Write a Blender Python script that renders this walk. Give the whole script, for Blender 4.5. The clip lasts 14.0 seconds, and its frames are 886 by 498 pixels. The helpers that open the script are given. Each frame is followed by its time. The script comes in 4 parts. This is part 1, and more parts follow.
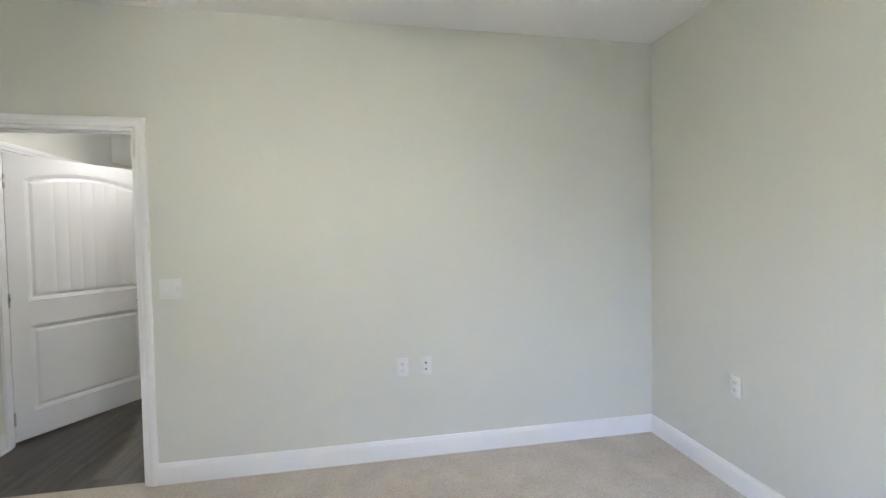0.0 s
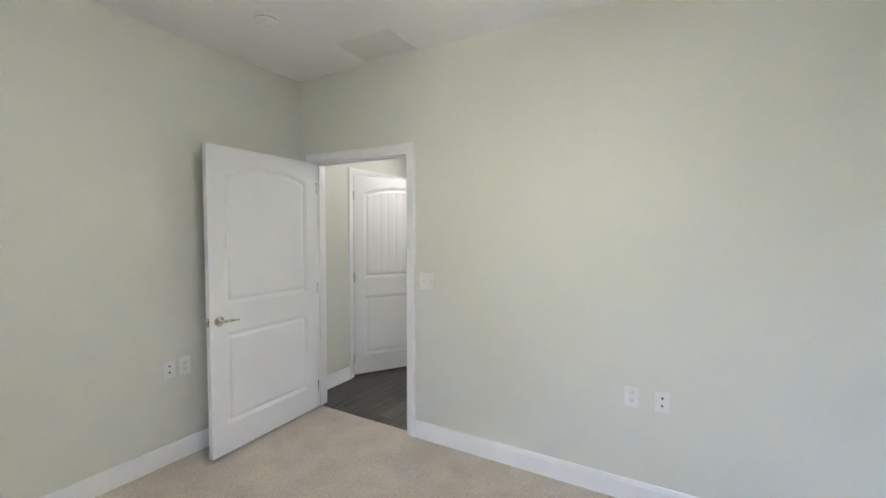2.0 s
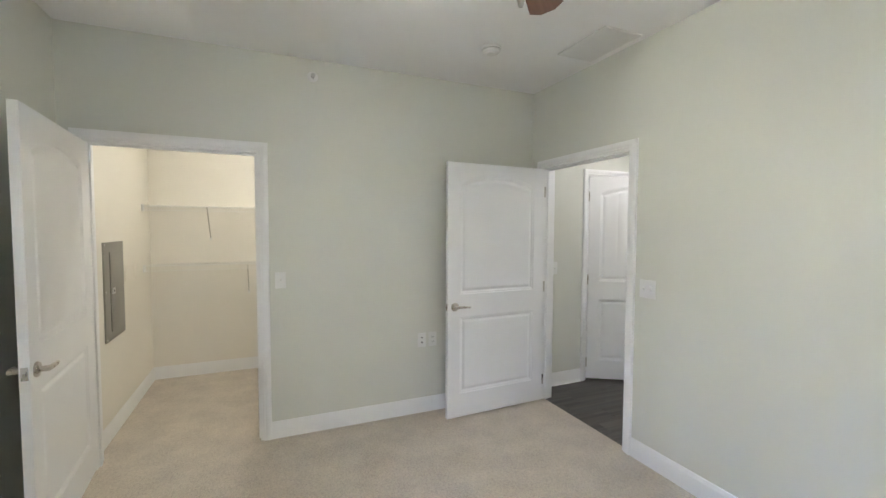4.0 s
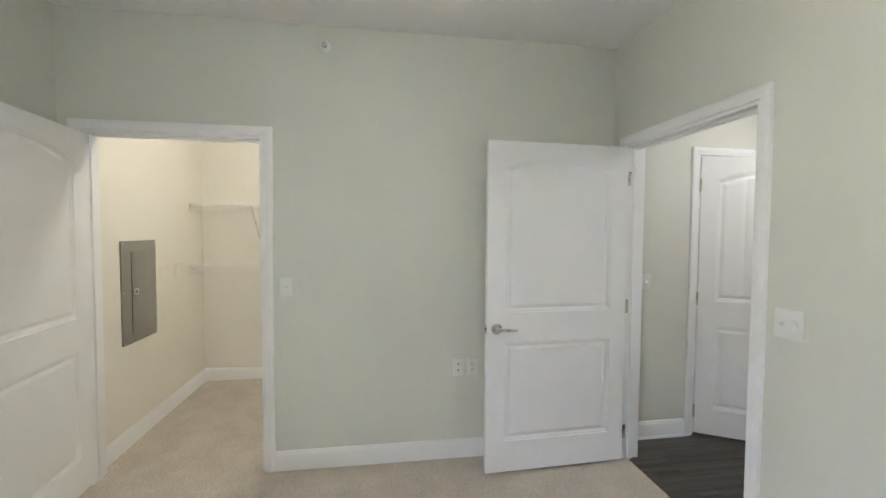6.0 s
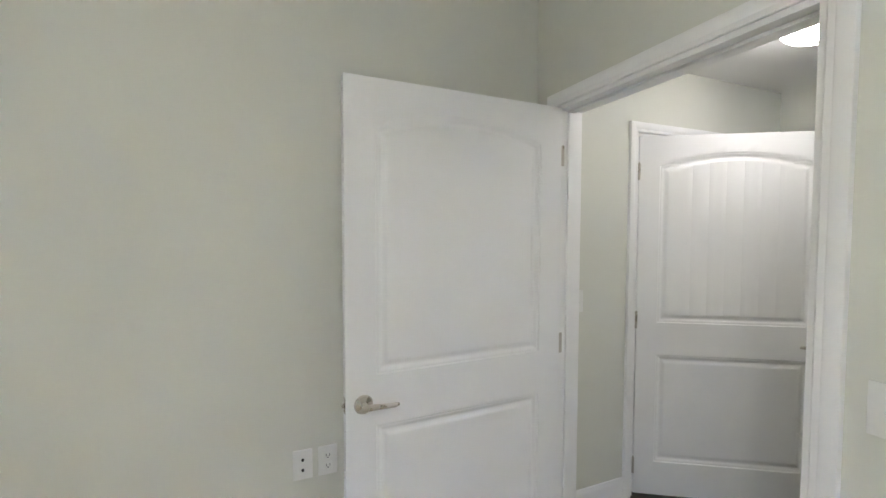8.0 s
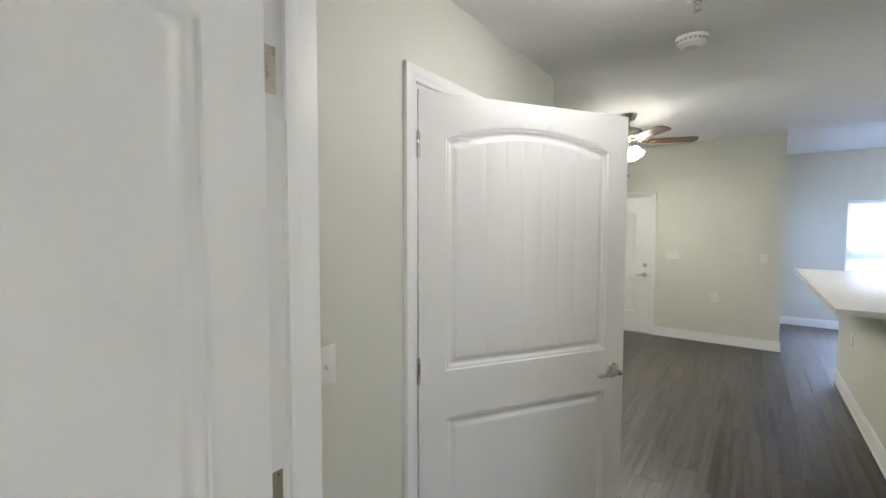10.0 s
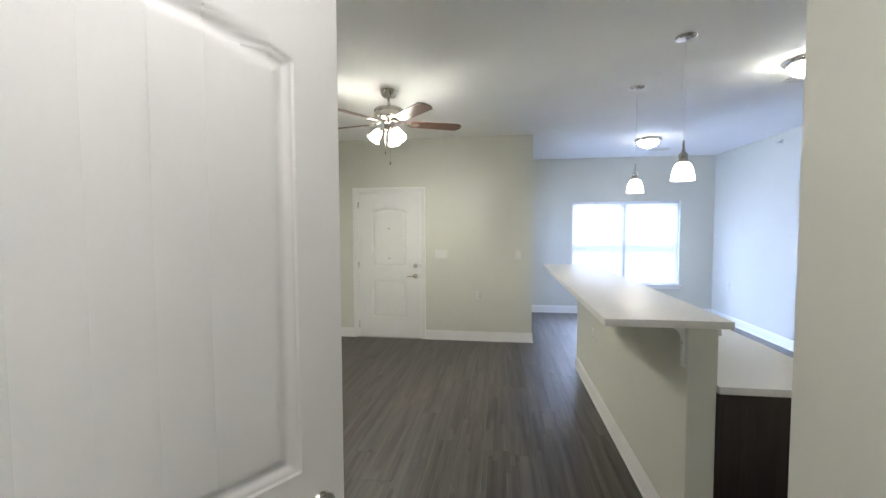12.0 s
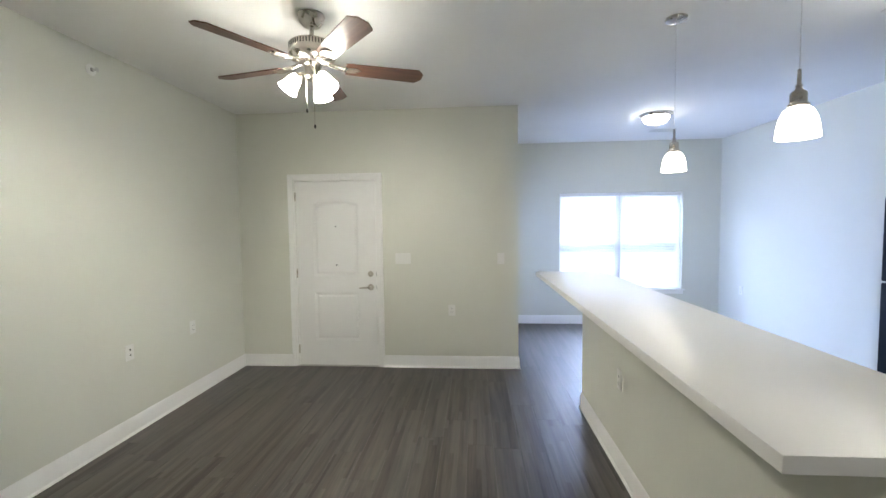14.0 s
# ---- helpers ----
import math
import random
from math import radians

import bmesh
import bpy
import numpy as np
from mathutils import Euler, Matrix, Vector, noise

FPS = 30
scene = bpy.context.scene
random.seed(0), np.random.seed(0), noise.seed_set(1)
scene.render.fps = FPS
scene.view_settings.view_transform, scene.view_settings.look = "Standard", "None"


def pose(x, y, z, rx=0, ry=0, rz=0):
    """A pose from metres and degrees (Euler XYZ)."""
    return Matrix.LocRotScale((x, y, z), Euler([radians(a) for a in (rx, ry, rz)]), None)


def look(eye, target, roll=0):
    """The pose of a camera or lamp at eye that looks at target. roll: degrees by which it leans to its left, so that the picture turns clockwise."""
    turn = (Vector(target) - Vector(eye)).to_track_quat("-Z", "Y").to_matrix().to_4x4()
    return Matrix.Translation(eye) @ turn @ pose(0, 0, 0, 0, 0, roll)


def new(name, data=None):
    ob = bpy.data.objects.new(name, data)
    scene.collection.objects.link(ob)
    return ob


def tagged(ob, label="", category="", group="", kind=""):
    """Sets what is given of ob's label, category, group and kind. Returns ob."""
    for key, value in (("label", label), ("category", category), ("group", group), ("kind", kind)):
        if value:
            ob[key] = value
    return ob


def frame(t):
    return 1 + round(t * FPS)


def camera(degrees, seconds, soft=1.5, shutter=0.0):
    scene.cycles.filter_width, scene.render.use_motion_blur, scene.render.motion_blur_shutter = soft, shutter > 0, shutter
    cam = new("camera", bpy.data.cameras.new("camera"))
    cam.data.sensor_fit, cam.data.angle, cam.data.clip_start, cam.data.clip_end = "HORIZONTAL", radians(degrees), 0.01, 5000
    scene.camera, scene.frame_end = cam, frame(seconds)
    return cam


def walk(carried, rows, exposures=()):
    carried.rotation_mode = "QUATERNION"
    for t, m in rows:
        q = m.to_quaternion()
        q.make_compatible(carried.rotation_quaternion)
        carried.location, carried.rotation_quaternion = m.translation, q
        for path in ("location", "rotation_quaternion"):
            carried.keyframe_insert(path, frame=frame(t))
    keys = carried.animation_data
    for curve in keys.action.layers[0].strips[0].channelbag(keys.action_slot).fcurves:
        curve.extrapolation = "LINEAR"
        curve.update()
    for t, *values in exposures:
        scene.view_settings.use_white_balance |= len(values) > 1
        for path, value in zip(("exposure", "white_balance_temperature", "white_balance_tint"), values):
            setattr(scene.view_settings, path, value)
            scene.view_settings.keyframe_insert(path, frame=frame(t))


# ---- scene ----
cam = camera(93.5, 14.0)
PATH = [
    (0, (0.56, 0.12, 1.43), (0.912, 2.088, 1.365), -0.9),
    (0.5, (0.636, 0.154, 1.518), (0.668, 2.15, 1.408), -0.0),
    (1, (0.786, 0.19, 1.519), (0.434, 2.156, 1.413), -0.1),
    (1.5, (0.876, 0.258, 1.481), (0.186, 2.134, 1.395), -0.1),
    (2, (0.988, 0.295, 1.504), (-0.013, 2.024, 1.413), 0.1),
    (2.5, (1.101, 0.294, 1.531), (-0.171, 1.835, 1.431), 0.2),
    (3, (1.226, 0.339, 1.515), (-0.299, 1.63, 1.423), 0.3),
    (3.5, (1.309, 0.384, 1.536), (-0.398, 1.42, 1.435), 0.3),
    (4, (1.352, 0.512, 1.527), (-0.485, 1.299, 1.43), 0.2),
    (4.2, (1.35, 0.573, 1.542), (-0.528, 1.252, 1.437), 0.4),
    (6.3, (0.68, 1.242, 1.497), (-1.295, 1.542, 1.413), 0.3),
    (6.5, (0.582, 1.278, 1.498), (-1.393, 1.579, 1.41), 0.2),
    (7, (0.324, 1.367, 1.504), (-1.639, 1.74, 1.415), 0.2),
    (9.3, (-0.704, 2.004, 1.528), (-2.155, 3.377, 1.429), 0.3),
    (9.5, (-0.772, 2.09, 1.529), (-2.153, 3.533, 1.427), 0.4),
    (10, (-0.928, 2.326, 1.549), (-2.119, 3.929, 1.45), 0.1),
    (10.2, (-0.962, 2.405, 1.524), (-2.062, 4.072, 1.429), 0.3),
    (10.5, (-0.994, 2.571, 1.527), (-1.957, 4.321, 1.427), 0.2),
    (11, (-1.036, 2.821, 1.522), (-1.771, 4.679, 1.429), -0.0),
    (11.5, (-1.053, 3.114, 1.529), (-1.563, 5.046, 1.433), -0.0),
    (12, (-1.02, 3.415, 1.535), (-1.299, 5.392, 1.433), -0.2),
    (12.5, (-1.001, 3.755, 1.528), (-1.055, 5.752, 1.426), -0.4),
    (13, (-0.991, 4.077, 1.512), (-0.997, 6.075, 1.409), -0.6),
    (13.5, (-1.042, 4.363, 1.524), (-1.096, 6.359, 1.412), -0.7),
    (14, (-1.083, 4.632, 1.522), (-1.231, 6.623, 1.41), -0.7),
]
walk(cam, [(t, look(eye, target, roll)) for t, eye, target, roll in PATH])

# ---- light of the day ----
world = bpy.data.worlds.new("sky")
scene.world = world
world.use_nodes = True
wn = world.node_tree.nodes
sky = wn.new("ShaderNodeTexSky")
sky.sky_type, sky.sun_disc = 'NISHITA', False
sky.sun_elevation, sky.sun_rotation = radians(35), radians(200)
world.node_tree.links.new(sky.outputs[0], wn["Background"].inputs[0])
wn["Background"].inputs[1].default_value = 0.1
scene.view_settings.exposure = 1.90
LAMP = (1.0, 0.962, 0.86)
DAY = (0.42, 0.57, 1.0)


def sky_lamp(name, size, energy, spread, eye, target, color=DAY):
    """The sky's light in the opening of a window or glass door."""
    d = bpy.data.lights.new(name, 'AREA')
    d.shape, d.size, d.size_y = 'RECTANGLE', *size
    d.energy, d.color, d.spread = energy, color, radians(spread)
    new(name, d).matrix_basis = look(eye, target)


sky_lamp("patio_door_sky", (1.10, 1.80), 8.0, 128, (-0.80, 10.10, 1.03), (2.0, 9.4, 1.55))
sky_lamp("dining_window_sky", (2.40, 1.50), 84.0, 120, (1.11, 12.15, 2.95), (0.5, 8.6, 0.2), (0.48, 0.62, 1.0))
sky_lamp("bedroom_window_sky", (1.3, 1.2), 0.36, 55, (1.65, -0.78, 1.30), (2.58, 2.6, 0.30))


# ---- materials ----
def material(name, color, rough=0.6, metal=0.0, vary=0.06, scale=6.0, fine=120.0, bump=0.05, emit=None, strength=0.0):
    m = bpy.data.materials.new(name)
    m.use_nodes = True
    n, l = m.node_tree.nodes, m.node_tree.links
    b = n["Principled BSDF"]
    geo = n.new("ShaderNodeTexCoord")
    big, small = n.new("ShaderNodeTexNoise"), n.new("ShaderNodeTexNoise")
    big.inputs["Scale"].default_value, small.inputs["Scale"].default_value = scale, fine
    big.inputs["Detail"].default_value = 4
    for t in (big, small):
        l.new(geo.outputs["Object"], t.inputs["Vector"])
    ramp = n.new("ShaderNodeValToRGB")
    ramp.color_ramp.elements[0].position, ramp.color_ramp.elements[1].position = 0.3, 0.7
    ramp.color_ramp.elements[0].color = (*[c * (1 - vary) for c in color], 1)
    ramp.color_ramp.elements[1].color = (*[min(1, c * (1 + vary)) for c in color], 1)
    mix = n.new("ShaderNodeMath")
    mix.operation = 'MULTIPLY_ADD'
    l.new(small.outputs["Fac"], mix.inputs[0])
    mix.inputs[1].default_value = 0.4
    l.new(big.outputs["Fac"], mix.inputs[2])
    sub = n.new("ShaderNodeMath")
    sub.operation = 'SUBTRACT'
    sub.inputs[1].default_value = 0.2
    l.new(mix.outputs[0], sub.inputs[0])
    l.new(sub.outputs[0], ramp.inputs[0])
    l.new(ramp.outputs[0], b.inputs["Base Color"])
    b.inputs["Metallic"].default_value = metal
    rr = n.new("ShaderNodeMapRange")
    rr.inputs["To Min"].default_value, rr.inputs["To Max"].default_value = max(0.02, rough - 0.06), min(1, rough + 0.06)
    l.new(big.outputs["Fac"], rr.inputs["Value"])
    l.new(rr.outputs[0], b.inputs["Roughness"])
    if bump:
        bp = n.new("ShaderNodeBump")
        bp.inputs["Strength"].default_value, bp.inputs["Distance"].default_value = bump, 0.002
        l.new(small.outputs["Fac"], bp.inputs["Height"])
        l.new(bp.outputs[0], b.inputs["Normal"])
    if emit:
        b.inputs["Emission Color"].default_value, b.inputs["Emission Strength"].default_value = (*emit, 1), strength
    return m


def carpet_material():
    m = material("carpet", (0.54, 0.475, 0.39), 0.95, vary=0.2, scale=5.0, fine=70, bump=0.0)
    n, l = m.node_tree.nodes, m.node_tree.links
    b = n["Principled BSDF"]
    geo = n.new("ShaderNodeTexCoord")
    v = n.new("ShaderNodeTexVoronoi")
    v.inputs["Scale"].default_value = 130
    t = n.new("ShaderNodeTexNoise")
    t.inputs["Scale"].default_value, t.inputs["Detail"].default_value = 75, 6
    l.new(geo.outputs["Object"], v.inputs["Vector"])
    l.new(geo.outputs["Object"], t.inputs["Vector"])
    add = n.new("ShaderNodeMath")
    add.operation = 'MULTIPLY_ADD'
    add.inputs[1].default_value = -0.8
    l.new(v.outputs["Distance"], add.inputs[0])
    l.new(t.outputs["Fac"], add.inputs[2])
    bp = n.new("ShaderNodeBump")
    bp.inputs["Strength"].default_value, bp.inputs["Distance"].default_value = 0.7, 0.008
    l.new(add.outputs[0], bp.inputs["Height"])
    l.new(bp.outputs[0], b.inputs["Normal"])
    ramp = n.new("ShaderNodeValToRGB")
    ramp.color_ramp.elements[0].position, ramp.color_ramp.elements[1].position = 0.25, 0.62
    ramp.color_ramp.elements[0].color, ramp.color_ramp.elements[1].color = (0.34, 0.292, 0.235, 1), (0.60, 0.53, 0.44, 1)
    l.new(t.outputs["Fac"], ramp.inputs[0])
    old = b.inputs["Base Color"].links[0].from_socket
    mx = n.new("ShaderNodeMix")
    mx.data_type = 'RGBA'
    mx.inputs[0].default_value = 0.5
    l.new(old, mx.inputs[6])
    l.new(ramp.outputs[0], mx.inputs[7])
    l.new(mx.outputs[2], b.inputs["Base Color"])
    b.inputs["Sheen Weight"].default_value = 0.2
    return m


def wood_material(name, dark, light, rough, grain_scale, along, gloss_bump=0.12, by_object=0.5, strips=0.0, fine=0.5):
    """Grain stretched along one axis (0, 1, 2), each piece shifted and toned by its own random number."""
    m = bpy.data.materials.new(name)
    m.use_nodes = True
    n, l = m.node_tree.nodes, m.node_tree.links
    b = n["Principled BSDF"]
    geo, info = n.new("ShaderNodeTexCoord"), n.new("ShaderNodeObjectInfo")
    mp = n.new("ShaderNodeMapping")
    s = [grain_scale] * 3
    s[along] = grain_scale * 0.06
    mp.inputs["Scale"].default_value = s
    sh = n.new("ShaderNodeVectorMath")
    sh.operation = 'MULTIPLY_ADD'
    cmb = n.new("ShaderNodeCombineXYZ")
    for k in range(3):
        l.new(info.outputs["Random"], cmb.inputs[k])
    l.new(cmb.outputs[0], sh.inputs[0])
    sh.inputs[1].default_value = (37, 53, 71)
    l.new(geo.outputs["Object"], sh.inputs[2])
    l.new(sh.outputs[0], mp.inputs["Vector"])
    t1, t2 = n.new("ShaderNodeTexNoise"), n.new("ShaderNodeTexNoise")
    t1.inputs["Scale"].default_value, t1.inputs["Detail"].default_value, t1.inputs["Distortion"].default_value = 1.0, 8, 0.6
    t2.inputs["Scale"].default_value, t2.inputs["Detail"].default_value = 4.5, 6
    l.new(mp.outputs[0], t1.inputs["Vector"])
    l.new(mp.outputs[0], t2.inputs["Vector"])
    mul = n.new("ShaderNodeMath")
    mul.operation = 'MULTIPLY_ADD'
    mul.inputs[1].default_value = fine
    l.new(t2.outputs["Fac"], mul.inputs[0])
    l.new(t1.outputs["Fac"], mul.inputs[2])
    tone = n.new("ShaderNodeMath")
    tone.operation = 'MULTIPLY_ADD'
    tone.inputs[1].default_value = by_object
    l.new(info.outputs["Random"], tone.inputs[0])
    l.new(mul.outputs[0], tone.inputs[2])
    ramp = n.new("ShaderNodeValToRGB")
    ramp.color_ramp.elements[0].position, ramp.color_ramp.elements[1].position = 0.5 + by_object * 0.2, 1.0 + by_object * 0.45
    ramp.color_ramp.elements[0].color, ramp.color_ramp.elements[1].color = (*dark, 1), (*light, 1)
    sc = n.new("ShaderNodeMath")
    sc.operation = 'MULTIPLY'
    sc.inputs[1].default_value = 0.8
    l.new(tone.outputs[0], sc.inputs[0])
    l.new(sc.outputs[0], ramp.inputs[0])
    l.new(ramp.outputs[0], b.inputs["Base Color"])
    rr = n.new("ShaderNodeMapRange")
    rr.inputs["To Min"].default_value, rr.inputs["To Max"].default_value = rough - 0.1, rough + 0.1
    l.new(t2.outputs["Fac"], rr.inputs["Value"])
    l.new(rr.outputs[0], b.inputs["Roughness"])
    if strips:
        # printed strips a few centimetres wide, each with its own tone and gloss
        sep, fx, w1, my, fy, cc, w2 = [n.new(k) for k in ("ShaderNodeSeparateXYZ", "ShaderNodeMath", "ShaderNodeTexWhiteNoise", "ShaderNodeMath", "ShaderNodeMath", "ShaderNodeCombineXYZ", "ShaderNodeTexWhiteNoise")]
        sx = n.new("ShaderNodeMath")
        l.new(sh.outputs[0], sep.inputs[0])
        sx.operation, sx.inputs[1].default_value = 'MULTIPLY', strips
        l.new(sep.outputs[0], sx.inputs[0])
        fx.operation, fy.operation = 'FLOOR', 'FLOOR'
        l.new(sx.outputs[0], fx.inputs[0])
        w1.noise_dimensions = '1D'
        l.new(fx.outputs[0], w1.inputs["W"])
        my.operation, my.inputs[1].default_value = 'MULTIPLY_ADD', 9.0
        l.new(w1.outputs["Value"], my.inputs[0])
        l.new(sep.outputs[1], my.inputs[2])
        l.new(my.outputs[0], fy.inputs[0])
        l.new(fx.outputs[0], cc.inputs[0])
        l.new(fy.outputs[0], cc.inputs[1])
        l.new(cc.outputs[0], w2.inputs["Vector"])
        add = n.new("ShaderNodeMath")
        add.operation, add.inputs[1].default_value = 'MULTIPLY_ADD', 0.022
        l.new(w2.outputs["Value"], add.inputs[0])
        l.new(tone.outputs[0], add.inputs[2])
        l.new(add.outputs[0], sc.inputs[0])
        ra = n.new("ShaderNodeMath")
        ra.operation, ra.inputs[1].default_value = 'MULTIPLY_ADD', 0.10
        l.new(w2.outputs["Value"], ra.inputs[0])
        l.new(rr.outputs[0], ra.inputs[2])
        l.new(ra.outputs[0], b.inputs["Roughness"])
        gl = n.new("ShaderNodeMapRange")
        gl.inputs["To Min"].default_value, gl.inputs["To Max"].default_value = 0.35, 1.0
        l.new(w2.outputs["Value"], gl.inputs["Value"])
        l.new(gl.outputs[0], b.inputs["Specular IOR Level"])
        # the clear wear layer
        b.inputs["Coat Weight"].default_value, b.inputs["Coat Roughness"].default_value = 0.22, 0.30
    bp = n.new("ShaderNodeBump")
    bp.inputs["Strength"].default_value, bp.inputs["Distance"].default_value = gloss_bump, 0.004
    l.new(mul.outputs[0], bp.inputs["Height"])
    l.new(bp.outputs[0], b.inputs["Normal"])
    return m


WALL = material("wall_paint", (0.665, 0.668, 0.60), 0.55, vary=0.015, scale=1.5, fine=420, bump=0.05)
CLOSET_PAINT = material("closet_paint", (0.79, 0.755, 0.675), 0.6, vary=0.015, scale=1.5, fine=420, bump=0.05)
CEIL = material("ceiling_paint", (0.87, 0.87, 0.855), 0.85, vary=0.015, scale=2, fine=300, bump=0.08)
TRIM = material("trim_paint", (0.83, 0.83, 0.82), 0.35, vary=0.012, scale=3, fine=200, bump=0.0)
DOOR = material("door_paint", (0.81, 0.81, 0.805), 0.38, vary=0.012, scale=3, fine=160, bump=0.008)
CARPET = carpet_material()
PLANK = wood_material("vinyl_plank", (0.010, 0.008, 0.0066), (0.098, 0.080, 0.065), 0.39, 19, 1, 0.34, 0.13, 34.0, 0.64)
SUBFLOOR = material("subfloor", (0.02, 0.02, 0.02), 0.8)
NICKEL = material("brushed_nickel", (0.52, 0.49, 0.44), 0.28, 1.0, vary=0.05, scale=20, fine=300, bump=0.01)
STEEL = material("steel", (0.55, 0.54, 0.52), 0.3, 1.0, vary=0.05, bump=0.0)
PLASTIC = material("white_plastic", (0.76, 0.76, 0.73), 0.3, vary=0.01, bump=0.0)
SLOT = material("dark_slot", (0.02, 0.02, 0.02), 0.6, bump=0.0)


def glow(name, strength, color=LAMP):
    return material(name, (0.9, 0.88, 0.84), 0.3, vary=0.0, bump=0.0, emit=color, strength=strength)


GLOW_FAN = glow("lit_fan_glass", 15.0)
BULB = glow("lit_bulb", 850.0)
BULB_BED = glow("lit_bedroom_bulb", 215.0)
GLOW_BED = glow("lit_bedroom_fan_glass", 21.5)
GLOW_PENDANT = glow("lit_pendant_glass", 1.8)
GLOW_HALL = glow("lit_hall_glass", 9.2, (1.0, 0.955, 0.945))
GLOW_KITCHEN = glow("lit_kitchen_glass", 19.0)
GLOW_DINING = glow("lit_dining_glass", 11.0)
GLOW_CLOSET = glow("lit_closet_glass", 19.0, (1.0, 0.95, 0.87))
QUARTZ = material("white_quartz", (0.83, 0.82, 0.80), 0.31, vary=0.010, scale=2.5, fine=700, bump=0.0)
ESPRESSO = wood_material("espresso_wood", (0.019, 0.013, 0.011), (0.056, 0.036, 0.029), 0.36, 30, 2, 0.05, 0.1)
BLADE = wood_material("walnut_blade", (0.10, 0.045, 0.028), (0.20, 0.095, 0.06), 0.35, 40, 0, 0.03, 0.05)
BLACK = material("black_enamel", (0.003, 0.007, 0.014), 0.34, vary=0.25, scale=9, fine=900, bump=0.02)
BLACK.node_tree.nodes["Principled BSDF"].inputs["Specular IOR Level"].default_value = 0.12
GLOSS_BLACK = material("black_gloss", (0.006, 0.006, 0.007), 0.12, vary=0.1, bump=0.0)
GREY = material("grey_enamel", (0.26, 0.25, 0.22), 0.42, vary=0.04, scale=12, fine=300, bump=0.02)
WIRE = material("white_coated_wire", (0.80, 0.79, 0.74), 0.35, vary=0.01, bump=0.0)
# Closet shelf braces: the shade on them is mixed into a taupe base.
SHADED_BRACE = material("shade_toned_steel", (0.46, 0.42, 0.35), 0.4, vary=0.02, bump=0.0)
GRASS = material("lawn", (0.09, 0.12, 0.05), 0.9, vary=0.3, scale=3, fine=60)
SKY_NORTH = material("bright_sky_north", (0.8, 0.8, 0.8), 1.0, vary=0.0, bump=0.0, emit=(0.78, 0.87, 1.0), strength=0.4)
SKY_WEST = material("bright_sky_west", (0.8, 0.8, 0.8), 1.0, vary=0.0, bump=0.0, emit=DAY, strength=4.6)
SKY_SOUTH = material("bright_sky_south", (0.8, 0.8, 0.8), 1.0, vary=0.0, bump=0.0, emit=DAY, strength=5.8)


def slat_material():
    m = material("blind_vinyl", (0.85, 0.85, 0.86), 0.4, vary=0.01, bump=0.0)
    n, l = m.node_tree.nodes, m.node_tree.links
    tr, mx = n.new("ShaderNodeBsdfTranslucent"), n.new("ShaderNodeMixShader")
    tr.inputs[0].default_value = (0.85, 0.86, 0.9, 1)
    mx.inputs[0].default_value = 0.055
    l.new(n["Principled BSDF"].outputs[0], mx.inputs[1])
    l.new(tr.outputs[0], mx.inputs[2])
    l.new(mx.outputs[0], n["Material Output"].inputs[0])
    return m


def glass_material():
    m = material("clear_glass", (1, 1, 1), 0.02, vary=0.0, bump=0.0)
    b = m.node_tree.nodes["Principled BSDF"]
    b.inputs["Transmission Weight"].default_value, b.inputs["IOR"].default_value = 1.0, 1.45
    return m


SLAT, GLASS = slat_material(), glass_material()


# ---- mesh helpers ----
def box_into(bm, x0, y0, z0, x1, y1, z1, bevel=0.0, seg=2):
    r = bmesh.ops.create_cube(bm, size=1.0, matrix=Matrix.LocRotScale(((x0 + x1) / 2, (y0 + y1) / 2, (z0 + z1) / 2), None, (abs(x1 - x0), abs(y1 - y0), abs(z1 - z0))))
    if bevel:
        es = list({e for v in r["verts"] for e in v.link_edges})
        bmesh.ops.bevel(bm, geom=es, offset=bevel, segments=seg, affect='EDGES', profile=0.6)
    return bm


def box(*a, **k):
    return box_into(bmesh.new(), *a, **k)


def lathe(profile, steps=32, cap=True):
    """A turned shape round z from (radius, z) pairs."""
    bm = bmesh.new()
    rings = []
    for r, z in profile:
        if r < 1e-5:
            rings.append([bm.verts.new((0, 0, z))])
        else:
            rings.append([bm.verts.new((r * math.cos(2 * math.pi * i / steps), r * math.sin(2 * math.pi * i / steps), z)) for i in range(steps)])
    for a, b in zip(rings, rings[1:]):
        for i in range(steps):
            j = (i + 1) % steps
            if len(a) == 1 and len(b) == 1:
                continue
            if len(a) == 1:
                bm.faces.new((a[0], b[i], b[j]))
            elif len(b) == 1:
                bm.faces.new((a[i], a[j], b[0]))
            else:
                bm.faces.new((a[i], a[j], b[j], b[i]))
    if cap:
        for ring, flip in ((rings[0], True), (rings[-1], False)):
            if len(ring) > 1:
                bm.faces.new(ring[::-1] if flip else ring)
    bmesh.ops.recalc_face_normals(bm, faces=bm.faces)
    return bm


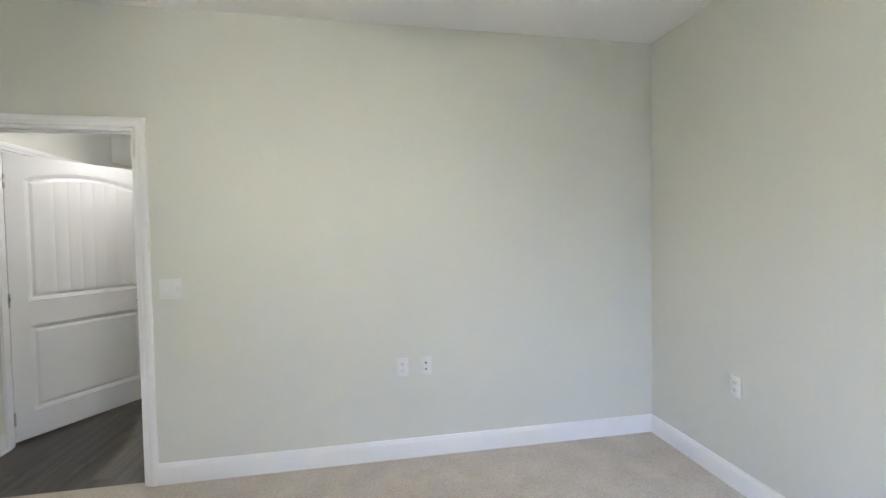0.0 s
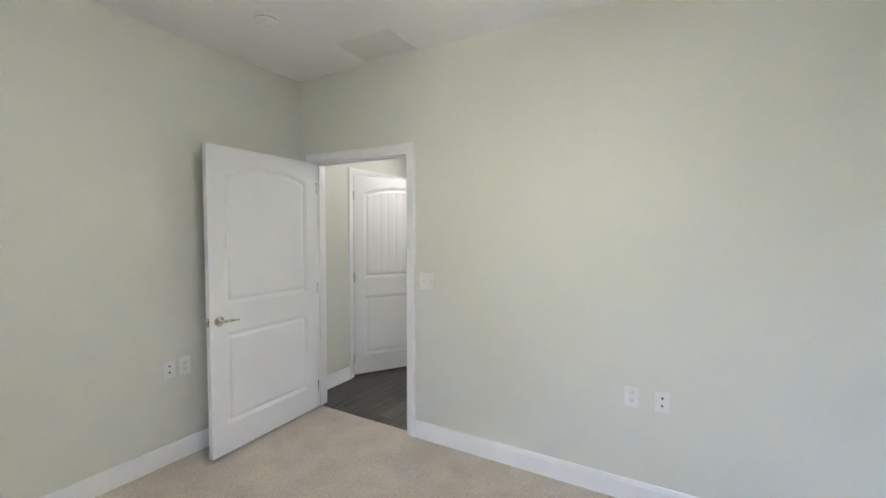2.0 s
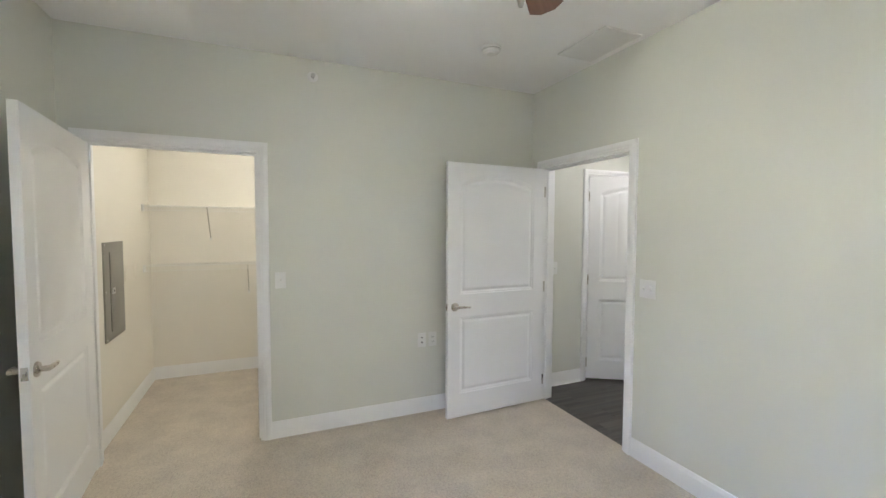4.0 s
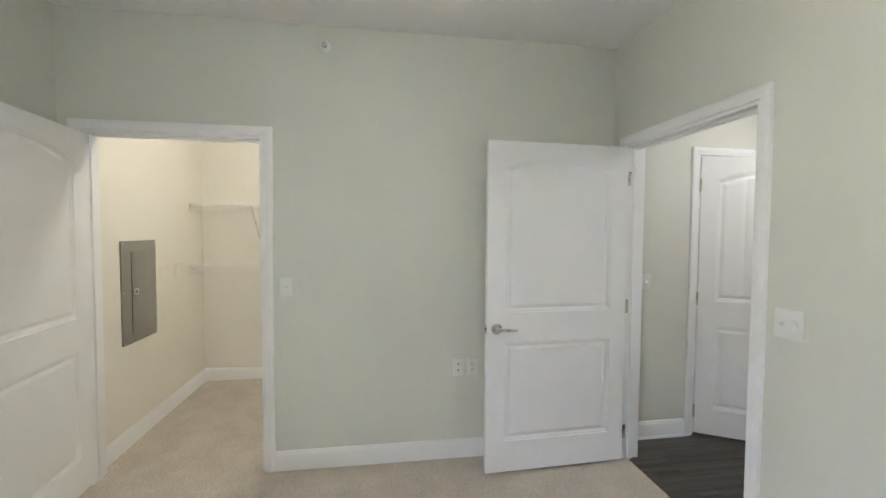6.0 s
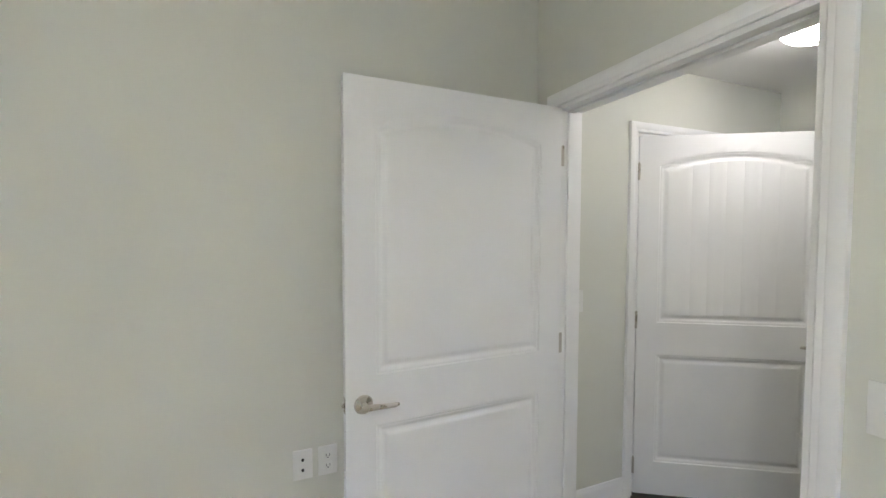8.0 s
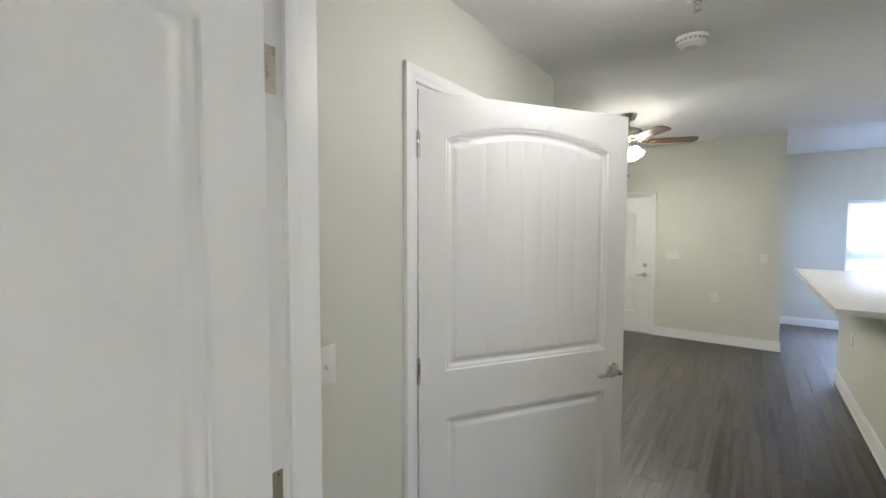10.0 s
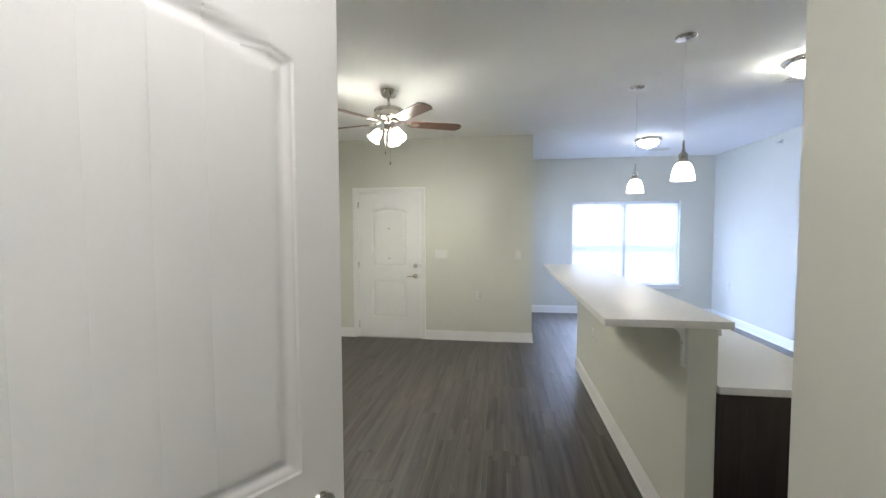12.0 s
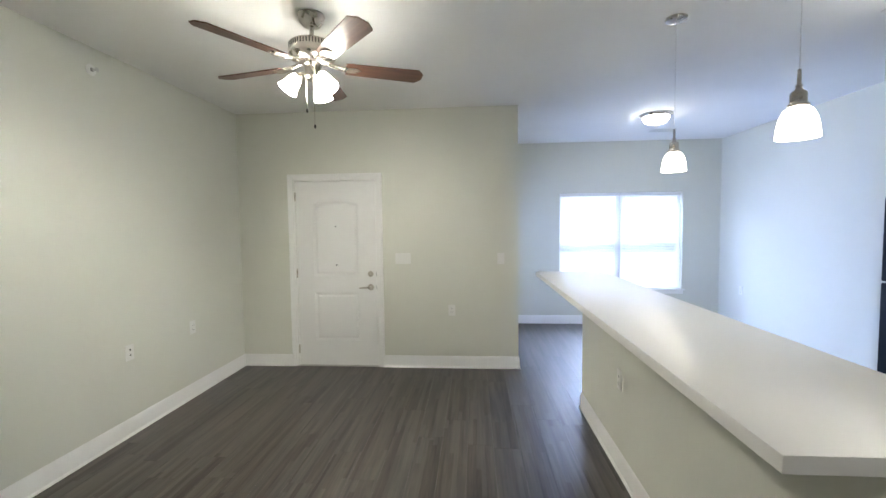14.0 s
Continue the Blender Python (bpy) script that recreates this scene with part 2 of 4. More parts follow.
def tube(points, r, steps=8):
    """A round bar along points."""
    bm = bmesh.new()
    pts = [Vector(p) for p in points]
    rings = []
    for i, p in enumerate(pts):
        d = (pts[min(i + 1, len(pts) - 1)] - pts[max(i - 1, 0)]).normalized()
        up = Vector((0, 0, 1)) if abs(d.z) < 0.9 else Vector((1, 0, 0))
        a = d.cross(up).normalized()
        b = d.cross(a)
        rr = r[i] if isinstance(r, (list, tuple)) else r
        rings.append([bm.verts.new(p + a * rr * math.cos(2 * math.pi * k / steps) + b * rr * math.sin(2 * math.pi * k / steps)) for k in range(steps)])
    for a, b in zip(rings, rings[1:]):
        for i in range(steps):
            bm.faces.new((a[i], a[(i + 1) % steps], b[(i + 1) % steps], b[i]))
    bm.faces.new(rings[0][::-1])
    bm.faces.new(rings[-1])
    bmesh.ops.recalc_face_normals(bm, faces=bm.faces)
    return bm


def moved(bm, m):
    bmesh.ops.transform(bm, matrix=m, verts=bm.verts)
    return bm


def joined(*bms):
    out = bmesh.new()
    for b in bms:
        me = bpy.data.meshes.new("tmp")
        b.to_mesh(me)
        b.free()
        out.from_mesh(me)
        bpy.data.meshes.remove(me)
    return out


def mesh_of(name, bm, mat, smooth=True):
    me = bpy.data.meshes.new(name)
    bm.to_mesh(me)
    bm.free()
    me.materials.append(mat)
    if smooth:
        me.shade_smooth()
        me.set_sharp_from_angle(angle=radians(32))
    return me


def part(name, bm, mat, parent=None, label="", smooth=True):
    ob = new(name, mesh_of(name, bm, mat, smooth))
    if parent is not None:
        ob.parent = parent
    if label:
        ob["label"] = label
    return ob


def thing(name, label, category, m=None, group="", kind=""):
    ob = new(name)
    ob.empty_display_size = 0.1
    if m is not None:
        ob.matrix_basis = m
    return tagged(ob, label, category, group, kind)


def setting(name, bm, mat, label, category, smooth=True):
    return tagged(part(name, bm, mat, None, "", smooth), label, category, "", "structure")


# ---- the shell ----
CEILING, HALL_CEILING = 2.745, 2.442


def wall_bm(x0, y0, x1, y1, z0=0.0, z1=CEILING, openings=()):
    """A wall block with its long axis along x or y; openings are (from, to, sill, head) along it."""
    bm = bmesh.new()
    along_x = (x1 - x0) >= (y1 - y0)
    a0, a1 = (x0, x1) if along_x else (y0, y1)
    cuts = sorted({a0, a1, *[v for o in openings for v in o[:2]]})
    for p, q in zip(cuts, cuts[1:]):
        spans = [(z0, z1)]
        for o in openings:
            if o[0] <= p + 1e-6 and q <= o[1] + 1e-6:
                spans = [(s, e) for s, e in ((z0, o[2]), (o[3], z1)) if e - s > 1e-4]
        for s, e in spans:
            if along_x:
                box_into(bm, p, y0, s, q, y1, e)
            else:
                box_into(bm, x0, p, s, x1, q, e)
    return bm


BX0, BX1, BY0, BY1 = -1.845, 2.535, -0.61, 2.766
HX0, HX1, HY0, HY1 = -1.908, -0.468, 2.886, 4.755
LX0, LX1, LY1, DY1, DX0 = -3.63, 2.545, 9.02, 11.08, -0.622
KY0 = 4.285
CLX, CLY0, CLY1 = -3.575, -0.53, 1.45
BED_DOOR = (-1.694, -0.728)
CLOSET_DOOR = (-0.495, 0.484)
HALL_DOOR = (3.470, 4.472)
ENTRY_DOOR = (-3.024, -2.109)
WIN = (0.215, 2.012, 0.536, 1.986)
PATIO = (9.45, 10.95)
BWIN = (0.95, 2.35, 0.605, 1.932)
HEAD, ENTRY_HEAD = 2.066, 2.034
SAGE = "pale sage grey painted drywall wall"
setting("wall_bedroom_north", wall_bm(BX0 - 0.12, BY1, BX1 + 0.12, HY0, openings=[(*BED_DOOR, 0, HEAD)]), WALL, SAGE + " with a door opening", "wall", False)
setting("wall_bedroom_west", wall_bm(BX0 - 0.12, BY0, BX0, BY1, openings=[(*CLOSET_DOOR, 0, HEAD)]), WALL, SAGE + " with a closet opening", "wall", False)
setting("wall_bedroom_south", wall_bm(BX0 - 0.12, BY0 - 0.14, BX1 + 0.12, BY0, openings=[BWIN]), WALL, SAGE + " with a window", "wall", False)
setting("wall_bedroom_east", wall_bm(BX1, BY0, BX1 + 0.12, BY1), WALL, SAGE, "wall", False)
setting("wall_closet_south", wall_bm(CLX - 0.12, CLY0 - 0.12, BX0 - 0.123, CLY0), CLOSET_PAINT, "cream painted drywall wall of the closet", "wall", False)
setting("wall_closet_west", wall_bm(CLX - 0.12, CLY0, CLX, CLY1), CLOSET_PAINT, "cream painted drywall wall of the closet", "wall", False)
setting("wall_closet_north", wall_bm(CLX - 0.12, CLY1, BX0 - 0.123, CLY1 + 0.12), CLOSET_PAINT, "cream painted drywall wall of the closet", "wall", False)
setting("wall_hall_west", wall_bm(HX0 - 0.12, HY0, HX0, HY1, openings=[(*HALL_DOOR, 0, HEAD)]), WALL, SAGE + " with a door opening", "wall", False)
setting("wall_hall_east", wall_bm(HX1, HY0, HX1 + 0.12, KY0), WALL, SAGE, "wall", False)
setting("wall_kitchen_south", wall_bm(HX1 + 0.12, KY0 - 0.12, LX1, KY0), WALL, SAGE, "wall", False)
setting("wall_living_south", wall_bm(LX0, HY1 - 0.12, HX0 - 0.12, HY1), WALL, SAGE, "wall", False)
# Its stretch south of the living room is unseen, added to keep sky out.
setting("wall_living_west", wall_bm(LX0 - 0.12, CLY1 + 0.12, LX0, LY1 + 0.12), WALL, SAGE, "wall", False)
setting("wall_living_north", wall_bm(LX0, LY1, DX0, LY1 + 0.12, openings=[(*ENTRY_DOOR, 0, ENTRY_HEAD)]), WALL, SAGE + " with the entry door", "wall", False)
setting("wall_dining_west", wall_bm(DX0 - 0.12, LY1 + 0.12, DX0, DY1, openings=[(*PATIO, 0.0, 2.04)]), WALL, SAGE, "wall", False)
setting("wall_dining_north", wall_bm(DX0 - 0.12, DY1, LX1 + 0.12, DY1 + 0.14, openings=[WIN]), WALL, SAGE + " with a wide window", "wall", False)
setting("wall_dining_east", wall_bm(LX1, KY0 - 0.12, LX1 + 0.12, DY1), WALL, SAGE, "wall", False)
setting("wall_fridge_stub", wall_bm(1.89, 7.81, LX1, 7.94), WALL, SAGE + " beside the fridge", "wall", False)
setting("ceiling", box(CLX - 0.12, BY0 - 0.14, CEILING, BX1 + 0.12, DY1 + 0.14, CEILING + 0.15), CEIL, "flat matt white painted ceiling", "ceiling", False)
setting("ceiling_hall", box(HX0, HY0, HALL_CEILING, HX1, HY1, CEILING - 0.004), CEIL, "lowered flat white painted hall ceiling", "ceiling", False)
setting("floor", box(CLX - 0.12, BY0 - 0.14, -0.12, BX1 + 0.12, DY1 + 0.14, -0.014), SUBFLOOR, "dark subfloor under planks and carpet", "floor", False)
setting("floor_carpet", box(CLX, BY0, -0.013, BX1, BY1 + 0.04, 0.003), CARPET, "beige short looped carpet", "carpet", False)
setting("ground", box(-400, -400, -0.5, 400, 400, -0.35), GRASS, "green lawn outside the building", "ground", False)
setting("backdrop_north", box(-6, DY1 + 3.0, 1.1, 8, DY1 + 3.02, 6.5), SKY_NORTH, "bright hazy daylight sky", "sky", False)
setting("backdrop_west", box(-4.02, 9.6, 0.6, -4.0, 15.0, 5.0), SKY_WEST, "bright hazy daylight sky", "sky", False)
setting("backdrop_south", box(-6, BY0 - 4.02, 2.5, 8, BY0 - 4.0, 8.0), SKY_SOUTH, "bright hazy daylight sky", "sky", False)


# trim: profiles are (distance from the inner edge, depth out of the wall)
CASING = [(0.0, 0.0), (0.0, 0.010), (0.004, 0.013), (0.018, 0.013), (0.024, 0.017), (0.047, 0.019), (0.055, 0.016), (0.057, 0.0)]
BASE = [(0.0, 0.0), (0.0, 0.012), (0.098, 0.012), (0.107, 0.010), (0.116, 0.006), (0.123, 0.005), (0.128, 0.0)]
SHOE = [(0.0, 0.0), (0.0, 0.022), (0.006, 0.0215), (0.013, 0.018), (0.017, 0.012), (0.017, 0.0)]


def swept(profile, start, end):
    """Joins the profile's points between two mappings (u, v) -> place."""
    bm = bmesh.new()
    a = [bm.verts.new(start(u, v)) for u, v in profile]
    b = [bm.verts.new(end(u, v)) for u, v in profile]
    k = len(profile)
    for i in range(k):
        j = (i + 1) % k
        bm.faces.new((a[i], a[j], b[j], b[i]))
    bm.faces.new(a[::-1])
    bm.faces.new(b)
    bmesh.ops.recalc_face_normals(bm, faces=bm.faces)
    return bm


def casing(name, axis, lo, hi, head, face, out, label):
    """Three mitred casing boards round a door opening; axis 'x' or 'y' is the wall's run, face its plane, out +1 or -1."""
    root = thing(name, label, "door casing", None, "", "structure")

    def put(u_run, depth, z):
        return (u_run, face + out * depth, z) if axis == 'x' else (face + out * depth, u_run, z)
    part("casing_leg", swept(CASING, lambda u, v: put(lo - u, v, 0.0), lambda u, v: put(lo - u, v, head + u)), TRIM, root)
    part("casing_leg", swept(CASING, lambda u, v: put(hi + u, v, 0.0), lambda u, v: put(hi + u, v, head + u)), TRIM, root)
    part("casing_head", swept(CASING, lambda u, v: put(lo - u, v, head + u), lambda u, v: put(hi + u, v, head + u)), TRIM, root)
    return root


def jamb(name, axis, lo, hi, head, a, b, stop, label, hinge_at="a", plates=True):
    """The lining of an opening between the wall faces a and b, with a door stop at the depth stop."""
    root = thing(name, label, "door frame", None, "", "structure")
    t = 0.018

    def put(r0, r1, d0, d1, z0, z1, bev=0.001):
        return box(r0, d0, z0, r1, d1, z1, bevel=bev) if axis == 'x' else box(d0, r0, z0, d1, r1, z1, bevel=bev)
    part("jamb_side", put(lo - 0.001, lo + t, a - 0.001, b + 0.001, 0, head), TRIM, root)
    part("jamb_side", put(hi - t, hi + 0.001, a - 0.001, b + 0.001, 0, head), TRIM, root)
    part("jamb_head", put(lo + t, hi - t, a - 0.001, b + 0.001, head - t, head + 0.001), TRIM, root)
    for z in (0.185, 1.02, 1.85) if plates else ():
        p0, p1 = (a - 0.012, a + 0.024) if hinge_at == "a" else (b - 0.036, b - 0.002)
        part("hinge_plate", put(lo + t, lo + t + 0.0015, p0, p1, z - 0.045, z + 0.045, 0.0), NICKEL, root, "satin nickel hinge plate")
    s0, s1 = stop
    part("door_stop", put(lo + t, lo + t + 0.011, s0, s1, 0, head - t), TRIM, root)
    part("door_stop", put(hi - t - 0.011, hi - t, s0, s1, 0, head - t), TRIM, root)
    part("door_stop", put(lo + t + 0.011, hi - t - 0.011, s0, s1, head - t - 0.011, head - t), TRIM, root)
    return root


WHITE_CASING = "white painted moulded wooden door casing"
casing("trim_bedroom_door", 'x', *BED_DOOR, HEAD, BY1, -1, WHITE_CASING)
casing("trim_bedroom_door_hall", 'x', *BED_DOOR, HEAD, HY0, 1, WHITE_CASING)
casing("trim_closet_door", 'y', *CLOSET_DOOR, HEAD, BX0, 1, WHITE_CASING)
casing("trim_hall_door", 'y', *HALL_DOOR, HEAD, HX0, 1, WHITE_CASING)
casing("trim_entry_door", 'x', *ENTRY_DOOR, ENTRY_HEAD, LY1, -1, WHITE_CASING)
jamb("trim_bedroom_jamb", 'x', *BED_DOOR, HEAD, BY1, HY0, (BY1 + 0.04, BY1 + 0.07), "white painted door lining")
jamb("trim_closet_jamb", 'y', *CLOSET_DOOR, HEAD, BX0 - 0.123, BX0, (BX0 - 0.07, BX0 - 0.04), "white painted door lining", "b", False)
jamb("trim_hall_jamb", 'y', *HALL_DOOR, HEAD, HX0 - 0.12, HX0, (HX0 - 0.07, HX0 - 0.04), "white painted door lining", "b")
jamb("trim_entry_jamb", 'x', *ENTRY_DOOR, ENTRY_HEAD, LY1, LY1 + 0.12, (LY1 + 0.052, LY1 + 0.08), "white painted door lining")


def baseboard(x0, y0, x1, y1, nx, ny, shoe=False, ends=(0, 0)):
    """A run of skirting from one point to the other; (nx, ny) points into the room, ends lengthen it to meet the next run."""
    d = Vector((x1 - x0, y1 - y0, 0)).normalized()
    p, q = Vector((x0, y0, 0)), Vector((x1, y1, 0))
    nrm = Vector((nx, ny, 0))
    up = Vector((0, 0, 1))
    root = tagged(part("baseboard", swept(BASE, lambda u, v: p + d * v * ends[0] + nrm * v + up * u, lambda u, v: q + d * v * ends[1] + nrm * v + up * u), TRIM),
                  "white painted wooden baseboard along the wall", "baseboard", "", "structure")
    if shoe:
        part("shoe_moulding", swept(SHOE, lambda u, v: p + d * v * ends[0] + nrm * v + up * u, lambda u, v: q + d * v * ends[1] + nrm * v + up * u), TRIM, root)
    return root


C = 0.057
for run in (
    (BED_DOOR[1] + C, BY1, BX1, BY1, 0, -1, False, (0, -1)), (BX0, BY1, BED_DOOR[0] - C, BY1, 0, -1, False, (1, 0)),
    (BX1, BY1, BX1, BY0, -1, 0, False, (1, -1)), (BX1, BY0, BX0, BY0, 0, 1, False, (1, -1)),
    (BX0, BY0, BX0, CLOSET_DOOR[0] - C, 1, 0, False, (1, 0)), (BX0, CLOSET_DOOR[1] + C, BX0, BY1, 1, 0, False, (0, -1)),
    (BX0 - 0.123, CLY0, CLX, CLY0, 0, 1, False, (0, -1)), (CLX, CLY0, CLX, CLY1, 1, 0, False, (1, -1)), (CLX, CLY1, BX0 - 0.123, CLY1, 0, -1, False, (1, 0)),
    (HX0, HY0, HX0, HALL_DOOR[0] - C, 1, 0, True, (1, 0)), (HX0, HALL_DOOR[1] + C, HX0, HY1, 1, 0, True, (0, 1)),
    (HX0, HY0, BED_DOOR[0] - C, HY0, 0, 1, True, (1, 0)), (BED_DOOR[1] + C, HY0, HX1, HY0, 0, 1, True, (0, -1)),
    (HX1, HY0, HX1, KY0, -1, 0, True, (1, 1)), (HX1, KY0, LX1, KY0, 0, 1, True, (-1, -1)),
    (HX0, HY1, LX0, HY1, 0, 1, True, (-1, -1)), (LX0, HY1, LX0, LY1, 1, 0, True, (1, -1)),
    (LX0, LY1, ENTRY_DOOR[0] - C, LY1, 0, -1, True, (1, 0)), (ENTRY_DOOR[1] + C, LY1, DX0, LY1, 0, -1, True, (0, 1)),
    (DX0, LY1, DX0, PATIO[0], 1, 0, True, (-1, 0)), (DX0, PATIO[1], DX0, DY1, 1, 0, True, (0, -1)), (DX0, DY1, LX1, DY1, 0, -1, True, (1, -1)), (LX1, DY1, LX1, 7.94, -1, 0, True, (1, -1)),
    (LX1, 7.94, 1.89, 7.94, 0, 1, True, (1, 1)), (1.89, 7.94, 1.89, 7.81, -1, 0, True, (-1, 0)),
):
    baseboard(*run)


# ---- doors ----
def lines_for(width, edges, fine_w, coarse, fine=0.0035):
    """Grid lines over a width: dense within fine_w after each edge, sparse elsewhere."""
    xs = {0.0, width}
    for lo, hi in edges:
        k = max(4, int((hi - lo) / fine))
        xs |= {lo + (hi - lo) * i / k for i in range(k + 1)}
    base = [width * i / int(width / coarse) for i in range(int(width / coarse) + 1)]
    out = sorted(xs)
    for b in base:
        if min(abs(b - x) for x in out) > coarse * 0.4:
            out.append(b)
            out.sort()
    return [max(0.0, min(width, x)) for x in out]


def moulding(d):
    """Depth of the pressed panel at the distance d inside its edge."""
    keys = [(0.0, 0.0), (0.0042, -0.0045), (0.0126, -0.0045), (0.021, -0.0115), (0.030, -0.0115), (0.046, -0.0045), (1.0, -0.0045)]
    if d <= 0:
        return 0.0
    for (a, va), (b, vb) in zip(keys, keys[1:]):
        if d <= b:
            return va + (vb - va) * (d - a) / (b - a)
    return -0.0045


def leaf_bm(w, h, thick, stile, top, arch, mid_hi, mid_lo, bottom, grooves):
    """A door leaf with an arched panel above and a square one below, pressed into both faces; hinge edge at x 0, faces at y 0 and thick."""
    f = 0.054
    xs = lines_for(w, [(stile, stile + f), (w - stile - f, w - stile), *[(g - 0.0018, g + 0.0018) for g in grooves]], f, 0.035, 0.0042)
    zs = lines_for(h, [(bottom, bottom + f), (mid_lo - f, mid_lo), (mid_hi, mid_hi + f), (h - top - arch - f, h - top)], f, 0.06, 0.0042)
    cx, half = w / 2, w / 2 - stile
    rad = (half * half + arch * arch) / (2 * arch)
    cz = h - top - rad

    def depth(x, z):
        side = min(x - stile, w - stile - x)
        low = min(side, z - bottom, mid_lo - z)
        high = min(side, z - mid_hi, rad - math.hypot(x - cx, z - cz))
        d = max(low, high)
        v = moulding(d)
        if high > 0.046:
            for g in grooves:
                if abs(x - g) < 0.0018:
                    v -= 0.0005 * (1 - abs(x - g) / 0.0018)
        return v
    bm = bmesh.new()
    grids = []
    for y0, s in ((0.0, 1), (thick, -1)):
        g = [[bm.verts.new((x, y0 - s * depth(x, z), z)) for x in xs] for z in zs]
        grids.append(g)
        for i in range(len(zs) - 1):
            for j in range(len(xs) - 1):
                q = (g[i][j], g[i][j + 1], g[i + 1][j + 1], g[i + 1][j])
                bm.faces.new(q if s == 1 else q[::-1])
    a, b = grids
    for i in range(len(zs) - 1):
        bm.faces.new((a[i][0], a[i + 1][0], b[i + 1][0], b[i][0]))
        bm.faces.new((a[i][-1], b[i][-1], b[i + 1][-1], a[i + 1][-1]))
    for j in range(len(xs) - 1):
        bm.faces.new((a[0][j], b[0][j], b[0][j + 1], a[0][j + 1]))
        bm.faces.new((a[-1][j], a[-1][j + 1], b[-1][j + 1], b[-1][j]))
    return bm


def lever_bm(side, to_hinge):
    """Rose, neck and lever of a handle on a face towards -y (side -1) or +y; the lever points to -x or +x."""
    rose = moved(lathe([(0.0, 0.0), (0.033, 0.0), (0.034, 0.004), (0.030, 0.011), (0.020, 0.014), (0.012, 0.016), (0.012, 0.042), (0.0, 0.043)], 28), pose(0, 0, 0, -90 * side))
    s = -1 if to_hinge else 1
    y = side * 0.046
    bar = tube([(-0.014 * s, y, 0), (0.0, y, 0.002), (0.03 * s, y + side * 0.004, 0.003), (0.07 * s, y + side * 0.003, 0.0), (0.105 * s, y - side * 0.002, -0.003), (0.118 * s, y - side * 0.006, -0.004)],
               [0.009, 0.0115, 0.0105, 0.009, 0.008, 0.005], 12)
    return joined(rose, bar)


def door(name, label, w, m, entry=False, pin_side=-1, far_handle=True, grooved=False):
    """A door as a thing: leaf, levers, latch plate and hinges. Hinge edge at the origin, the leaf runs along +x, its hinge knuckles on the face at y 0 (pin_side -1) or at the other one."""
    h, t = (2.010, 0.044) if entry else (2.045, 0.036)
    gap = 0.0115 if entry else 0.02
    root = thing(name, label, "door", m)
    g = [] if entry or not grooved else [w / 2 + k * 0.086 for k in (-2.5, -1.5, -0.5, 0.5, 1.5, 2.5)]
    body = leaf_bm(w, h - gap, t, *((0.185, 0.20, 0.05, 0.98, 0.80, 0.27) if entry else (0.108, 0.098, 0.068, 0.988, 0.806, 0.19)), g)
    leaf = part("leaf", moved(body, pose(0, 0, gap)), DOOR, root)
    hx, hz = w - 0.062, 0.868 if entry else 0.912
    if not entry or far_handle:
        a = part("lever_handle", lever_bm(-1, True), NICKEL, root, "brushed nickel lever handle")
        a.location = (hx, 0, hz)
    if not entry:
        b = part("lever_handle", lever_bm(1, True), NICKEL, root, "brushed nickel lever handle")
        b.location = (hx, t, hz)
    plate = part("latch_plate", box(w - 0.0015, t / 2 - 0.0125, hz - 0.028, w + 0.0012, t / 2 + 0.0125, hz + 0.028, bevel=0.0006), NICKEL, root, "brushed nickel latch plate")
    part("latch_bolt", box(w + 0.001, t / 2 - 0.006, hz - 0.008, w + 0.010, t / 2 + 0.006, hz + 0.008, bevel=0.002), NICKEL, plate)
    py = -0.006 if pin_side < 0 else t + 0.006
    for z in (0.185, 1.02, 1.85):
        hg = part("hinge", joined(tube([(-0.002, py, z - 0.046), (-0.002, py, z + 0.046)], 0.0065, 10), tube([(-0.002, py, z + 0.046), (-0.002, py, z + 0.053)], [0.0045, 0.003], 8),
                                  box(-0.0025, min(py, 0.003), z - 0.045, -0.0005, max(py, t - 0.003), z + 0.045)), NICKEL, root, "satin nickel butt hinge")
    if entry:
        for z in (hz, 1.012):
            part("strike_plate", box(w + 0.0006, -0.001, z - 0.022, w + 0.0036, 0.012, z + 0.022), SLOT, root, "small dark strike plate", False)
        bolt = part("deadbolt", moved(lathe([(0.0, 0.0), (0.030, 0.0), (0.031, 0.006), (0.026, 0.013), (0.0, 0.014)], 28), pose(hx, 0, 1.012, 90)), NICKEL, root, "brushed nickel deadbolt rose")
        part("thumb_turn", box(hx - 0.004, -0.034, 0.992, hx + 0.004, -0.013, 1.032, bevel=0.003), NICKEL, bolt)
        for z in (1.525, 1.11):
            part("peephole", moved(lathe([(0.0, 0.0), (0.008, 0.0), (0.008, 0.003), (0.004, 0.004), (0.0, 0.003)], 16), pose(w / 2, 0, z, 90)), SLOT, root, "small dark peephole")
    return root


door("door_bedroom", "white moulded two-panel arch-top door standing open into the bedroom", 0.928,
     pose(BED_DOOR[0] + 0.020, BY1 - 0.022, 0, 0, 0, -87.6), pin_side=-1)
door("door_closet", "white moulded two-panel arch-top closet door standing open", 0.93,
     pose(BX0 + 0.004, CLOSET_DOOR[0] + 0.02, 0, 0, 0, 4.5) @ pose(0, -0.036, 0), pin_side=-1)
door("door_hall", "white moulded two-panel arch-top door standing half open into the hall", 0.985,
     pose(HX0 + 0.004, HALL_DOOR[0] + 0.02, 0, 0, 0, 58.4), pin_side=-1, grooved=True)
door("door_entry", "white painted two-panel entry door, closed, with lever and deadbolt", 0.869,
     pose(ENTRY_DOOR[0] + 0.023, LY1 + 0.010, 0), entry=True)
